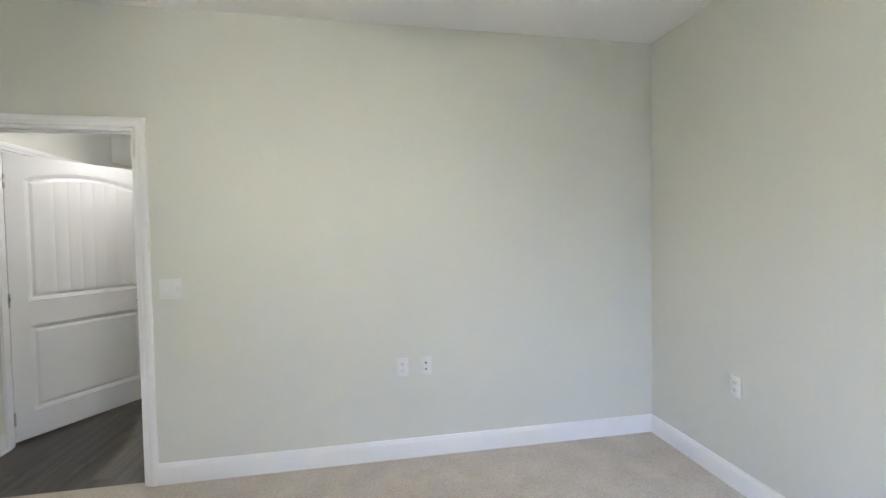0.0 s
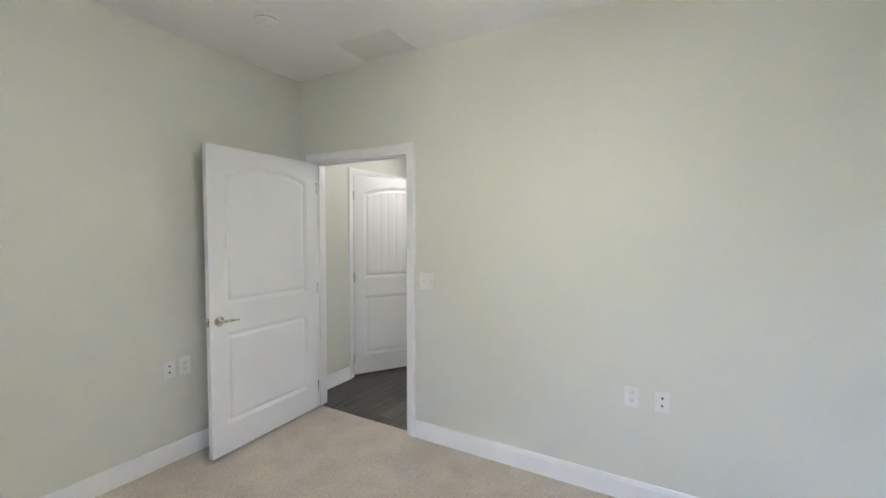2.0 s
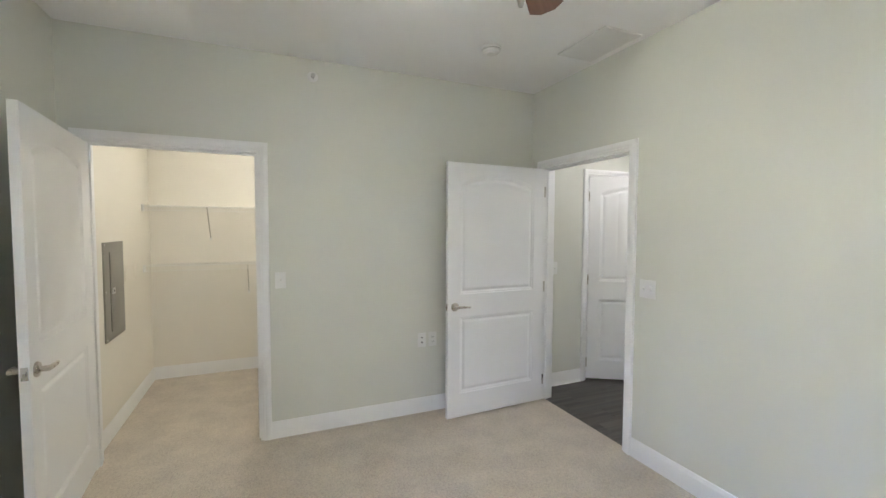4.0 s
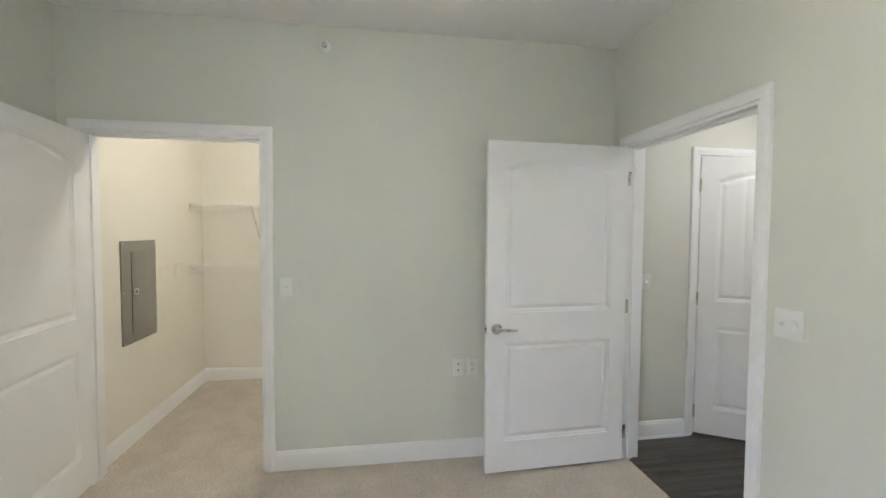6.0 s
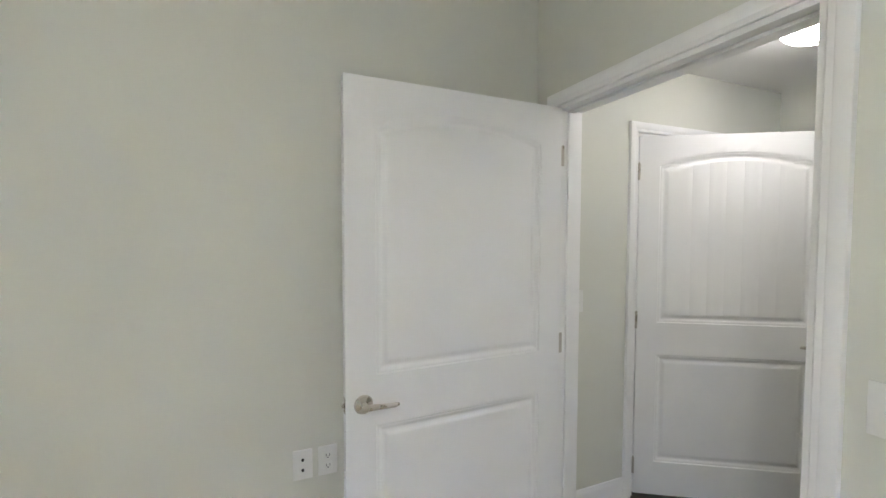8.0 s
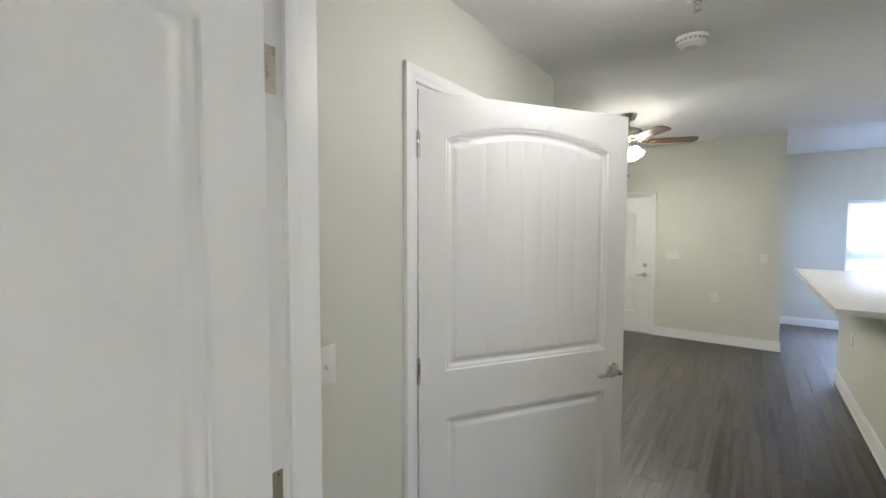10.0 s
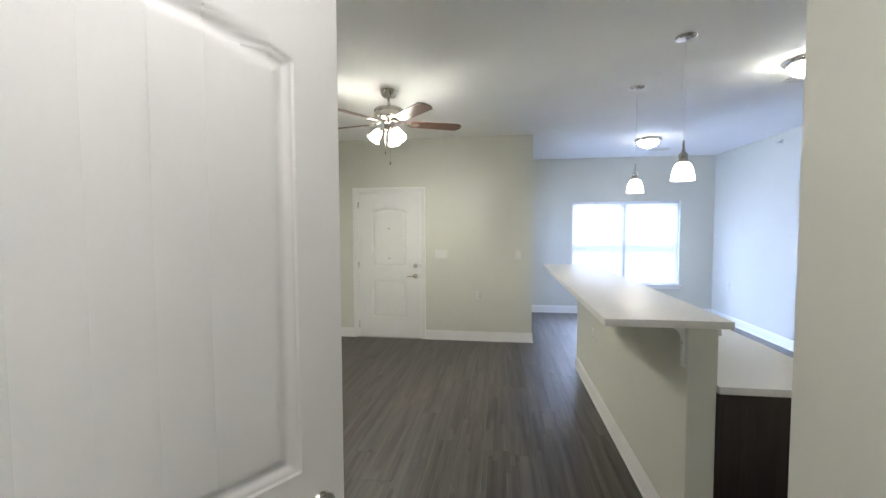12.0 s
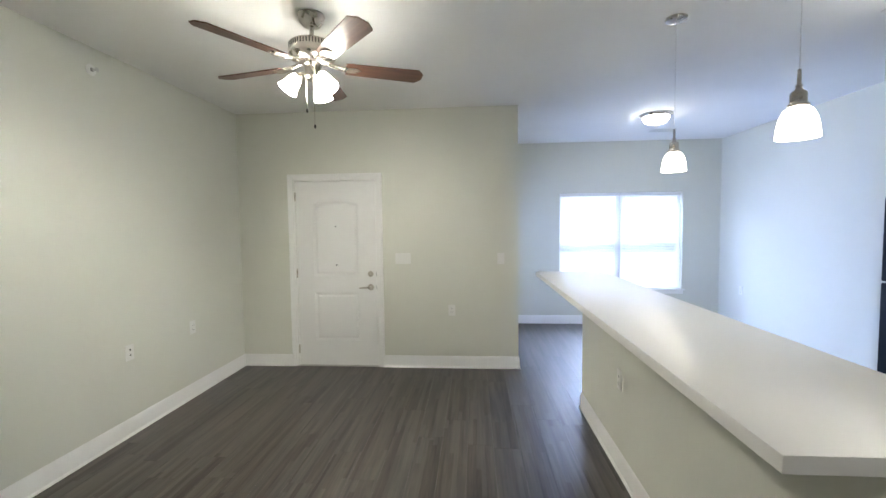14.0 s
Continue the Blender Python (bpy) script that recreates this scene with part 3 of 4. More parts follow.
setting("trim_threshold", box(ENTRY_DOOR[0], LY1 - 0.01, 0.0, ENTRY_DOOR[1], LY1 + 0.12, 0.011, bevel=0.004), STEEL, "worn aluminium entry threshold", "threshold")


# ---- windows ----
def window(name, x0, x1, z0, z1, face, out):
    """A twin single-hung vinyl window set into a wall that runs along x; out is +1 where the outdoors lies towards +y."""
    root = thing(name, "white vinyl twin single-hung window with a painted sill", "window", None, "", "structure")
    y0, y1 = sorted((face + out * 0.085, face + out * 0.135))
    f = 0.045
    mid = (x0 + x1) / 2
    for nm, b in (("window_frame", (x0, z0, x1, z0 + f)), ("window_frame", (x0, z1 - f, x1, z1)), ("window_frame", (x0, z0 + f, x0 + f, z1 - f)), ("window_frame", (x1 - f, z0 + f, x1, z1 - f)), ("mullion", (mid - 0.05, z0 + f, mid + 0.05, z1 - f))):
        part(nm, box(b[0], y0, b[1], b[2], y1, b[3], bevel=0.003), TRIM, root)
    zm = (z0 + z1) / 2
    for a, b in ((x0 + f, mid - 0.05), (mid + 0.05, x1 - f)):
        part("meeting_rail", box(a, y0 + 0.005, zm - 0.022, b, y1 - 0.005, zm + 0.022, bevel=0.003), TRIM, root)
        for s, e in ((z0 + f, zm - 0.022), (zm + 0.022, z1 - f)):
            p = part("pane", box(a, face + out * 0.108, s, b, face + out * 0.112, e), GLASS, root, "", False)
            p.visible_shadow = False
    ys = sorted((face - out * 0.035, face + out * 0.085))
    part("window_sill", box(x0 - 0.04, ys[0], z0 - 0.022, x1 + 0.04, ys[1], z0 - 0.001, bevel=0.005), TRIM, root)
    ya = sorted((face, face - out * 0.014))
    part("sill_apron", box(x0 - 0.02, ya[0], z0 - 0.075, x1 + 0.02, ya[1], z0 - 0.023, bevel=0.003), TRIM, root)
    return root


def blind(x0, x1, z0, z1, y, tilt, label):
    root = thing("window_blind", label, "blind", pose((x0 + x1) / 2, y, z0), "mini blinds")
    w, hgt = x1 - x0, z1 - z0
    part("head_rail", box(-w / 2, -0.02, hgt - 0.03, w / 2, 0.02, hgt - 0.002, bevel=0.003), SLAT, root)
    part("bottom_rail", box(-w / 2, -0.013, 0.002, w / 2, 0.013, 0.016, bevel=0.003), SLAT, root)
    bm = bmesh.new()
    rows = []
    for i in range(5):
        u = -0.0135 + 0.027 * i / 4
        crown = 0.0022 * (1 - (u / 0.0135) ** 2)
        rows.append([bm.verts.new((-w / 2 + 0.002, u, crown)), bm.verts.new((w / 2 - 0.002, u, crown))])
    for a, b in zip(rows, rows[1:]):
        bm.faces.new((a[0], a[1], b[1], b[0]))
    me = mesh_of("slat", moved(bm, pose(0, 0, 0, tilt)), SLAT)
    k = int((hgt - 0.06) / 0.0235)
    for i in range(k):
        s = new("slat", me)
        s.parent = root
        s.location = (0, 0, 0.03 + 0.0235 * i)
    for x in (-w * 0.36, 0, w * 0.36):
        part("ladder_cord", tube([(x, -0.014, 0.01), (x, -0.014, hgt - 0.02)], 0.0007, 4), WIRE, root)
    part("tilt_wand", tube([(-w * 0.44, -0.026, hgt - 0.03), (-w * 0.44, -0.027, hgt - 0.55)], 0.003, 6), PLASTIC, root)
    return root


window("window_dining", *WIN, DY1, 1)
window("window_bedroom", *BWIN, BY0, -1)
patio = thing("door_patio", "white vinyl sliding glass patio door in the dining wall", "patio door", None, "", "structure")
pm = (PATIO[0] + PATIO[1]) / 2
for y0_, y1_, x_ in ((PATIO[0], pm + 0.04, DX0 - 0.085), (pm - 0.04, PATIO[1], DX0 - 0.045)):
    for a_, b_, c_, d_ in ((y0_, 0.02, y0_ + 0.07, 2.02), (y1_ - 0.07, 0.02, y1_, 2.02), (y0_ + 0.07, 0.02, y1_ - 0.07, 0.11), (y0_ + 0.07, 1.94, y1_ - 0.07, 2.02)):
        part("sash_rail", box(x_, a_, b_, x_ + 0.035, c_, d_, bevel=0.003), TRIM, patio)
    pane = part("pane", box(x_ + 0.015, y0_ + 0.07, 0.11, x_ + 0.020, y1_ - 0.07, 1.94), GLASS, patio, "", False)
    pane.visible_shadow = False
part("track", box(DX0 - 0.12, PATIO[0], 0.0, DX0, PATIO[1], 0.02, bevel=0.003), STEEL, patio)
part("track", box(DX0 - 0.12, PATIO[0], 2.02, DX0, PATIO[1], 2.04, bevel=0.003), TRIM, patio)
mid_win = (WIN[0] + WIN[1]) / 2
for a, b in ((WIN[0] + 0.006, mid_win - 0.006), (mid_win + 0.006, WIN[1] - 0.006)):
    blind(a, b, WIN[2] + 0.002, WIN[3], DY1 + 0.045, 45, "white vinyl mini blind, lowered and half open over the window")


# ---- lamps and fans ----
def dome_light(x, y, z, r, label, glass):
    root = thing("ceiling_light", label, "ceiling light", pose(x, y, z))
    part("base_ring", lathe([(0.0, 0.0), (r, 0.0), (r + 0.008, -0.006), (r + 0.008, -0.014), (r - 0.006, -0.022), (r - 0.012, -0.034), (r - 0.03, -0.040), (0.0, -0.030)], 48), NICKEL, root, "brushed nickel base ring")
    q = r - 0.026
    part("glass_dome", lathe([(q, -0.037), (q * 0.97, -0.055), (q * 0.86, -0.078), (q * 0.66, -0.098), (q * 0.36, -0.111), (0.0, -0.115)], 48, False), glass, root, "lit white opal glass dome")
    part("finial", lathe([(0.0, -0.113), (0.014, -0.115), (0.015, -0.121), (0.008, -0.126), (0.009, -0.133), (0.0, -0.138)], 20), NICKEL, root)
    return root


dome_light(-1.222, 3.745, HALL_CEILING, 0.165, "lit flush dome light with nickel ring on the hall ceiling", GLOW_HALL)
dome_light(1.18, 6.85, CEILING, 0.146, "lit flush dome light with nickel ring on the kitchen ceiling", GLOW_KITCHEN)
dome_light(0.97, 9.56, CEILING, 0.165, "lit flush dome light with nickel ring on the dining ceiling", GLOW_DINING)
dome_light(-2.45, 0.60, CEILING, 0.165, "lit flush dome light with nickel ring on the closet ceiling", GLOW_CLOSET)


def pendant(x, y, z_bottom):
    root = thing("pendant_lamp", "lit white glass pendant lamp hanging over the bar", "pendant lamp", pose(x, y, CEILING), "pendants over the bar")
    part("canopy", lathe([(0.0, 0.0), (0.062, 0.0), (0.064, -0.006), (0.058, -0.016), (0.030, -0.024), (0.010, -0.028), (0.0, -0.028)], 32), NICKEL, root, "brushed nickel ceiling canopy")
    zb = z_bottom - CEILING
    part("cord", tube([(0, 0, -0.026), (0, 0, zb + 0.25)], 0.0018, 6), PLASTIC, root, "thin pale cord")
    part("socket", lathe([(0.0, zb + 0.255), (0.006, zb + 0.255), (0.007, zb + 0.200), (0.012, zb + 0.195), (0.009, zb + 0.188), (0.013, zb + 0.180), (0.024, zb + 0.172), (0.027, zb + 0.165), (0.027, zb + 0.130), (0.034, zb + 0.126), (0.034, zb + 0.116), (0.0, zb + 0.116)], 32), NICKEL, root, "brushed nickel lamp holder")
    part("shade", lathe([(0.031, zb + 0.116), (0.046, zb + 0.103), (0.058, zb + 0.078), (0.066, zb + 0.042), (0.070, zb), (0.067, zb + 0.001), (0.063, zb + 0.042), (0.055, zb + 0.077), (0.043, zb + 0.100), (0.029, zb + 0.112)], 40, False), GLOW_PENDANT, root, "lit white bell glass shade")
    return root


pendant(0.137, 6.32, 1.835)
pendant(0.137, 7.297, 1.835)


def blade_bm(length, w0, w1):
    """A fan blade along +x from the origin, with clipped outer corners."""
    out = [(0.0, -w0 / 2), (0.03, -w0 / 2 - 0.004), (length - 0.035, -w1 / 2), (length, -w1 / 2 + 0.04), (length, w1 / 2 - 0.04), (length - 0.035, w1 / 2), (0.03, w0 / 2 + 0.004), (0.0, w0 / 2)]
    bm = bmesh.new()
    f = bm.faces.new([bm.verts.new((x, y, 0)) for x, y in out])
    r = bmesh.ops.extrude_face_region(bm, geom=[f])
    bmesh.ops.translate(bm, vec=(0, 0, 0.006), verts=[v for v in r["geom"] if isinstance(v, bmesh.types.BMVert)])
    bmesh.ops.recalc_face_normals(bm, faces=bm.faces)
    return bm


def ceiling_fan(x, y, turn, kit_turn, label, glass, fob=1.0, fob_mat=None, bulb_mat=None, lift=0.0, chain_turn=0):
    root = thing("ceiling_fan", label, "ceiling fan", pose(x, y, CEILING))
    part("canopy", lathe([(0.0, 0.0), (0.074, 0.0), (0.077, -0.008), (0.072, -0.016), (0.068, -0.040), (0.050, -0.062), (0.028, -0.070), (0.0, -0.070)], 40), NICKEL, root)
    part("downrod", tube([(0, 0, -0.068), (0, 0, -0.190 + lift)], 0.0125, 14), NICKEL, root)
    motor = part("motor_housing", lathe([(0.0, -0.180), (0.030, -0.182), (0.085, -0.192), (0.118, -0.202), (0.128, -0.212), (0.128, -0.242), (0.133, -0.250), (0.133, -0.276), (0.120, -0.295), (0.085, -0.312), (0.060, -0.318), (0.0, -0.320)], 48), NICKEL, root, "brushed nickel motor housing")
    slots = bmesh.new()
    for k in range(48):
        a = 360 * k / 48
        moved_box = box(0.126, -0.0025, -0.240, 0.1295, 0.0025, -0.214)
        me = bpy.data.meshes.new("tmp")
        moved(moved_box, pose(0, 0, 0, 0, 0, a)).to_mesh(me)
        moved_box.free()
        slots.from_mesh(me)
        bpy.data.meshes.remove(me)
    part("vent_slots", slots, SLOT, motor, "dark cooling slots", False)
    blade_me = mesh_of("blade", blade_bm(0.47, 0.105, 0.135), BLADE, False)
    iron = joined(tube([(0.070, 0, -0.302), (0.115, 0, -0.316), (0.150, 0, -0.323), (0.19, 0, -0.328)], [0.013, 0.012, 0.013, 0.016], 10),
                  moved(lathe([(0.0, -0.006), (0.030, -0.005), (0.036, 0.0), (0.030, 0.004), (0.0, 0.004)], 24), Matrix.Translation((0.225, 0, -0.330)) @ Matrix.Diagonal((1.5, 1.0, 1.0, 1.0))))
    iron_me = mesh_of("blade_iron", iron, NICKEL)
    for k in range(5):
        a = turn + 72 * k
        o = new("blade", blade_me)
        o.parent = root
        o["label"] = "walnut brown wooden blade"
        o.matrix_basis = pose(0, 0, 0, 0, 0, a) @ pose(0.19, 0, -0.328, -12, 0, 0)
        i = new("blade_iron", iron_me)
        i.parent = root
        i["label"] = "brushed nickel blade bracket"
        i.matrix_basis = pose(0, 0, 0, 0, 0, a)
    part("switch_housing", lathe([(0.0, -0.316), (0.052, -0.318), (0.055, -0.326), (0.046, -0.336), (0.044, -0.385), (0.048, -0.392), (0.040, -0.406), (0.016, -0.414), (0.0, -0.416)], 36), NICKEL, root)
    bell = [(r_ * 0.88, z_ * 0.88) for r_, z_ in [(0.022, 0.0), (0.034, 0.012), (0.044, 0.040), (0.050, 0.075), (0.058, 0.100), (0.066, 0.118), (0.062, 0.117), (0.054, 0.099), (0.046, 0.074), (0.040, 0.040), (0.030, 0.014)]]
    shade_me = mesh_of("glass_shade", lathe(bell, 32, False), glass)
    arm_me = mesh_of("lamp_arm", joined(tube([(0.030, 0, -0.380), (0.060, 0, -0.378), (0.078, 0, -0.386)], 0.009, 10), moved(lathe([(0.0, -0.004), (0.020, -0.004), (0.026, 0.006), (0.026, 0.018), (0.0, 0.018)], 24), pose(0.078, 0, -0.386, 0, 145, 0))), NICKEL)
    for k in range(3):
        a = kit_turn + 120 * k
        arm = new("lamp_arm", arm_me)
        arm.parent = root
        arm.matrix_basis = pose(0, 0, 0, 0, 0, a)
        s = new("glass_shade", shade_me)
        s.parent = root
        s["label"] = "lit white bell glass shade"
        s.matrix_basis = pose(0, 0, 0, 0, 0, a) @ pose(0.084, 0, -0.394, 0, 145, 0)
        if bulb_mat:
            bl = part("bulb", lathe([(0.0, 0.010), (0.012, 0.012), (0.013, 0.030), (0.021, 0.046), (0.021, 0.062), (0.012, 0.075), (0.0, 0.079)], 16), bulb_mat, s, "lit bulb")
    drop = 0.07 if lift else 0.0
    for dx, dy, zz in ((0.018, -0.036, -0.600 - drop), (-0.026, -0.036, -0.510 - drop)):
        dx, dy, _ = Matrix.Rotation(radians(chain_turn), 3, 'Z') @ Vector((dx, dy, 0))
        ch = part("pull_chain", tube([(dx, dy, -0.380), (dx, dy, zz)], 0.0022, 6), NICKEL, root, "thin metal pull chain")
        part("fob", moved(lathe([(0.0, 0.0), (0.0045, -0.003), (0.006, -0.014), (0.003, -0.024), (0.0, -0.025)], 12), Matrix.Translation((dx, dy, zz)) @ Matrix.Scale(fob, 4)), fob_mat or SLOT, ch, "small pull chain fob")
    for piece in root.children:
        if piece.name.split(".")[0] not in ("canopy", "downrod"):
            piece.location.z += lift
    return root


ceiling_fan(-2.01, 7.05, 23, 206, "five-blade ceiling fan with walnut blades, nickel motor and lit bell shades", GLOW_FAN, bulb_mat=BULB, lift=0.04)
ceiling_fan(0.37, 1.13, 63, 120, "five-blade ceiling fan with walnut blades and lit shades in the bedroom", GLOW_BED, 1.8, STEEL, BULB_BED, chain_turn=67)


# ---- small fittings; wall things are built facing -y and turned ----
TURN = {'S': 0, 'E': 90, 'N': 180, 'W': 270}


def on_wall(x, y, z, facing):
    return pose(x, y, z, 0, 0, TURN[facing])


def plate_bm(w, h):
    return box(-w / 2, -0.006, -h / 2, w / 2, 0.0, h / 2, bevel=0.0035)


def outlet(x, y, z, facing, phone=False):
    root = thing("outlet", "white plastic jack plate on the wall" if phone else "white plastic duplex outlet plate on the wall", "outlet", on_wall(x, y, z, facing), "wall outlets")
    part("cover_plate", plate_bm(0.073, 0.117), PLASTIC, root)
    for dz in (-0.020, 0.020):
        if phone:
            part("jack", moved(lathe([(0.0, 0.0), (0.0055, 0.0), (0.0055, 0.006), (0.0, 0.006)], 16), pose(0, -0.005, dz, 90)), SLOT, root, "dark round jack")
        else:
            f = part("socket", box(-0.0165, -0.0085, dz - 0.0135, 0.0165, -0.005, dz + 0.0135, bevel=0.003), PLASTIC, root)
            for dx, hh in ((-0.0065, 0.0045), (0.0065, 0.0035)):
                part("slot", box(dx - 0.001, -0.0092, dz + 0.001 - hh, dx + 0.001, -0.0084, dz + 0.003 + hh), SLOT, f, "", False)
            part("slot", moved(lathe([(0.0, 0.0), (0.0025, 0.0), (0.0025, 0.0007), (0.0, 0.0007)], 10), pose(0, -0.0085, dz - 0.008, 90)), SLOT, f, "", False)
    return root


def switch(x, y, z, facing, gangs=1, dial=False):
    root = thing("light_switch", "white plastic %s plate on the wall" % ("switch and fan dial" if dial else "toggle light switch" if gangs == 1 else "three-gang toggle switch"), "light switch", on_wall(x, y, z, facing))
    w = 0.073 + 0.046 * (gangs - 1)
    part("cover_plate", plate_bm(w, 0.117), PLASTIC, root)
    for k in range(gangs):
        dx = (k - (gangs - 1) / 2) * 0.046
        if dial and k == gangs - 1:
            part("dial", moved(lathe([(0.0, 0.0), (0.020, 0.0), (0.019, 0.012), (0.016, 0.014), (0.0, 0.014)], 28), pose(dx, -0.005, 0, 90)), PLASTIC, root)
        else:
            part("surround", box(dx - 0.0055, -0.0075, -0.0125, dx + 0.0055, -0.005, 0.0125, bevel=0.0008), PLASTIC, root)
            part("toggle", moved(box(-0.004, -0.018, -0.005, 0.004, 0.0, 0.005, bevel=0.0015), pose(dx, -0.005, 0.002, -25 if k % 2 else 25)), PLASTIC, root)
    for dz in (-0.042, 0.042):
        part("screw", moved(lathe([(0.0, 0.0), (0.003, 0.0), (0.002, 0.001), (0.0, 0.001)], 10), pose((0 if gangs == 1 else -0.023), -0.006, dz, 90)), PLASTIC, root)
    return root


for a in ((0.758, BY1, 0.593, 'S', False), (0.908, BY1, 0.593, 'S', True), (BX1, 2.07, 0.575, 'W', False), (BX0, 1.692, 0.610, 'E', True), (BX0, 1.787, 0.610, 'E', False),
          (LX0, 7.486, 0.614, 'E', True), (LX0, 8.181, 0.632, 'E', False), (-1.322, LY1, 0.622, 'S', False), (LX1, 10.56, 0.59, 'W', False), (-0.241, 7.08, 0.615, 'W', False)):
    outlet(*a)
switch(-0.572, BY1, 1.145, 'S', 2, True)
switch(BX0, 0.613, 1.154, 'E')
switch(HX0, 3.073, 1.152, 'E')
switch(-1.837, LY1, 1.178, 'S', 3)
switch(-0.803, LY1, 1.170, 'S')


def sprinkler(m, label):
    """A sidewall or pendent sprinkler head, built along -y."""
    root = thing("sprinkler_head", label, "sprinkler", m)
    part("escutcheon", moved(lathe([(0.0, 0.0), (0.036, 0.0), (0.038, 0.004), (0.030, 0.010), (0.014, 0.012), (0.0, 0.012)], 28), pose(0, 0, 0, 90)), PLASTIC, root, "white escutcheon")
    # No hollow here: a flat black disc paints the shade inside the cup.
    part("cup", moved(lathe([(0.0, 0.0), (0.012, 0.0), (0.012, 0.0012), (0.0, 0.0012)], 24), pose(0, -0.0119, 0, 90)), SLOT, root, "flat dark disc for the shaded cup")
    part("frame", joined(tube([(0, -0.010, 0), (0, -0.022, 0)], 0.009, 10), tube([(-0.010, -0.020, 0), (-0.011, -0.034, 0), (0, -0.046, 0)], 0.0022, 6), tube([(0.010, -0.020, 0), (0.011, -0.034, 0), (0, -0.046, 0)], 0.0022, 6)), STEEL, root)
    part("deflector", moved(lathe([(0.0, 0.0), (0.014, 0.0), (0.015, 0.0015), (0.0, 0.002)], 16), pose(0, -0.046, 0, 90)), STEEL, root)
    return root


for m in (on_wall(BX0, 0.85, 2.62, 'E'), on_wall(LX0, 7.30, 2.59, 'E'), on_wall(LX1, 9.405, 2.62, 'W'), on_wall(2.137, 7.81, 2.606, 'S')):
    sprinkler(m, "white sidewall sprinkler head high on the wall")
sprinkler(pose(-1.127, 4.249, HALL_CEILING, 90, 0, 0), "white pendent sprinkler head on the hall ceiling")


def smoke_detector(x, y, z, r):
    root = thing("smoke_detector", "round white plastic smoke detector on the ceiling", "smoke detector", pose(x, y, z))
    part("base_plate", lathe([(0.0, 0.0), (r, 0.0), (r, -0.012), (r - 0.004, -0.014), (0.0, -0.014)], 40), PLASTIC, root)
    part("cover", lathe([(r - 0.006, -0.014), (r - 0.006, -0.024), (r - 0.012, -0.034), (r * 0.55, -0.042), (r * 0.5, -0.045), (0.0, -0.046)], 40), PLASTIC, root)
    vents = bmesh.new()
    for k in range(20):
        b = moved(box(r - 0.0075, -0.005, -0.023, r - 0.0052, 0.005, -0.017), pose(0, 0, 0, 0, 0, 18 * k))
        me = bpy.data.meshes.new("tmp")
        b.to_mesh(me)
        b.free()
        vents.from_mesh(me)
        bpy.data.meshes.remove(me)
    part("vent_slots", vents, GREY, root, "", False)
    part("test_button", moved(lathe([(0.0, 0.0), (0.010, 0.0), (0.009, -0.003), (0.0, -0.003)], 16), pose(r * 0.3, 0, -0.0435)), PLASTIC, root)
    return root


smoke_detector(-1.155, 1.935, CEILING, 0.068)
smoke_detector(-1.185, 4.625, HALL_CEILING, 0.068)


def ceiling_vent(x0, y0, x1, y1, z, slats, label):
    root = thing("ceiling_vent", label, "vent", pose((x0 + x1) / 2, (y0 + y1) / 2, z))
    w, d = x1 - x0, y1 - y0
    f = 0.022
    part("backing", box(-w / 2 + f, -d / 2 + f, -0.003, w / 2 - f, d / 2 - f, -0.0005), CEIL, root, "", False)
    part("frame", joined(box(-w / 2, -d / 2, -0.009, w / 2, -d / 2 + f, 0, bevel=0.003), box(-w / 2, d / 2 - f, -0.009, w / 2, d / 2, 0, bevel=0.003), box(-w / 2, -d / 2 + f, -0.009, -w / 2 + f, d / 2 - f, 0, bevel=0.003), box(w / 2 - f, -d / 2 + f, -0.009, w / 2, d / 2 - f, 0, bevel=0.003)), PLASTIC, root)
    me = mesh_of("slat", moved(box(-w / 2 + f, -0.0085, -0.0008, w / 2 - f, 0.0085, 0.0008), pose(0, 0, 0, 9)), PLASTIC, False)
    for k in range(slats):
        o = new("slat", me)
        o.parent = root
        o.location = (0, -d / 2 + f + (d - 2 * f) * (k + 0.5) / slats, -0.006)
    return root


ceiling_vent(-1.06, 2.405, -0.61, 2.705, CEILING, 20, "white louvred return air grille on the ceiling")
ceiling_vent(1.26, 10.33, 1.56, 10.48, CEILING, 8, "white louvred air register on the dining ceiling")
ceiling_vent(1.30, 7.16, 1.65, 7.33, CEILING, 8, "white louvred air register on the kitchen ceiling")


# ---- closet ----
panel = thing("breaker_panel", "flush grey steel electrical breaker panel on the closet wall", "breaker panel", pose(-2.455, CLY0, 0.71, 0, 0, 180))
part("trim_plate", box(-0.216, -0.012, 0.0, 0.216, 0.0, 0.712, bevel=0.003), GREY, panel)
pdoor = part("panel_door", box(-0.106, -0.018, 0.060, 0.130, -0.012, 0.640, bevel=0.003), GREY, panel)
part("door_field", box(-0.082, -0.0195, 0.080, 0.110, -0.0178, 0.620, bevel=0.0008), GREY, pdoor)
part("latch", box(-0.100, -0.027, 0.335, -0.046, -0.018, 0.378, bevel=0.003), STEEL, pdoor, "small steel slide latch")
part("latch_slot", box(-0.084, -0.0278, 0.348, -0.062, -0.0265, 0.364), SLOT, pdoor, "", False)
for dz in (0.13, 0.57):
    part("rivet", moved(lathe([(0.0, 0.0), (0.004, 0.0), (0.003, 0.002), (0.0, 0.002)], 12), pose(0.118, -0.018, dz, 90)), STEEL, pdoor)
# Black strip painted for the shadow line along the panel door's edge.
part("seam_shade", box(-0.1085, -0.0140, 0.060, -0.1062, -0.0118, 0.640), SLOT, panel, "", False)
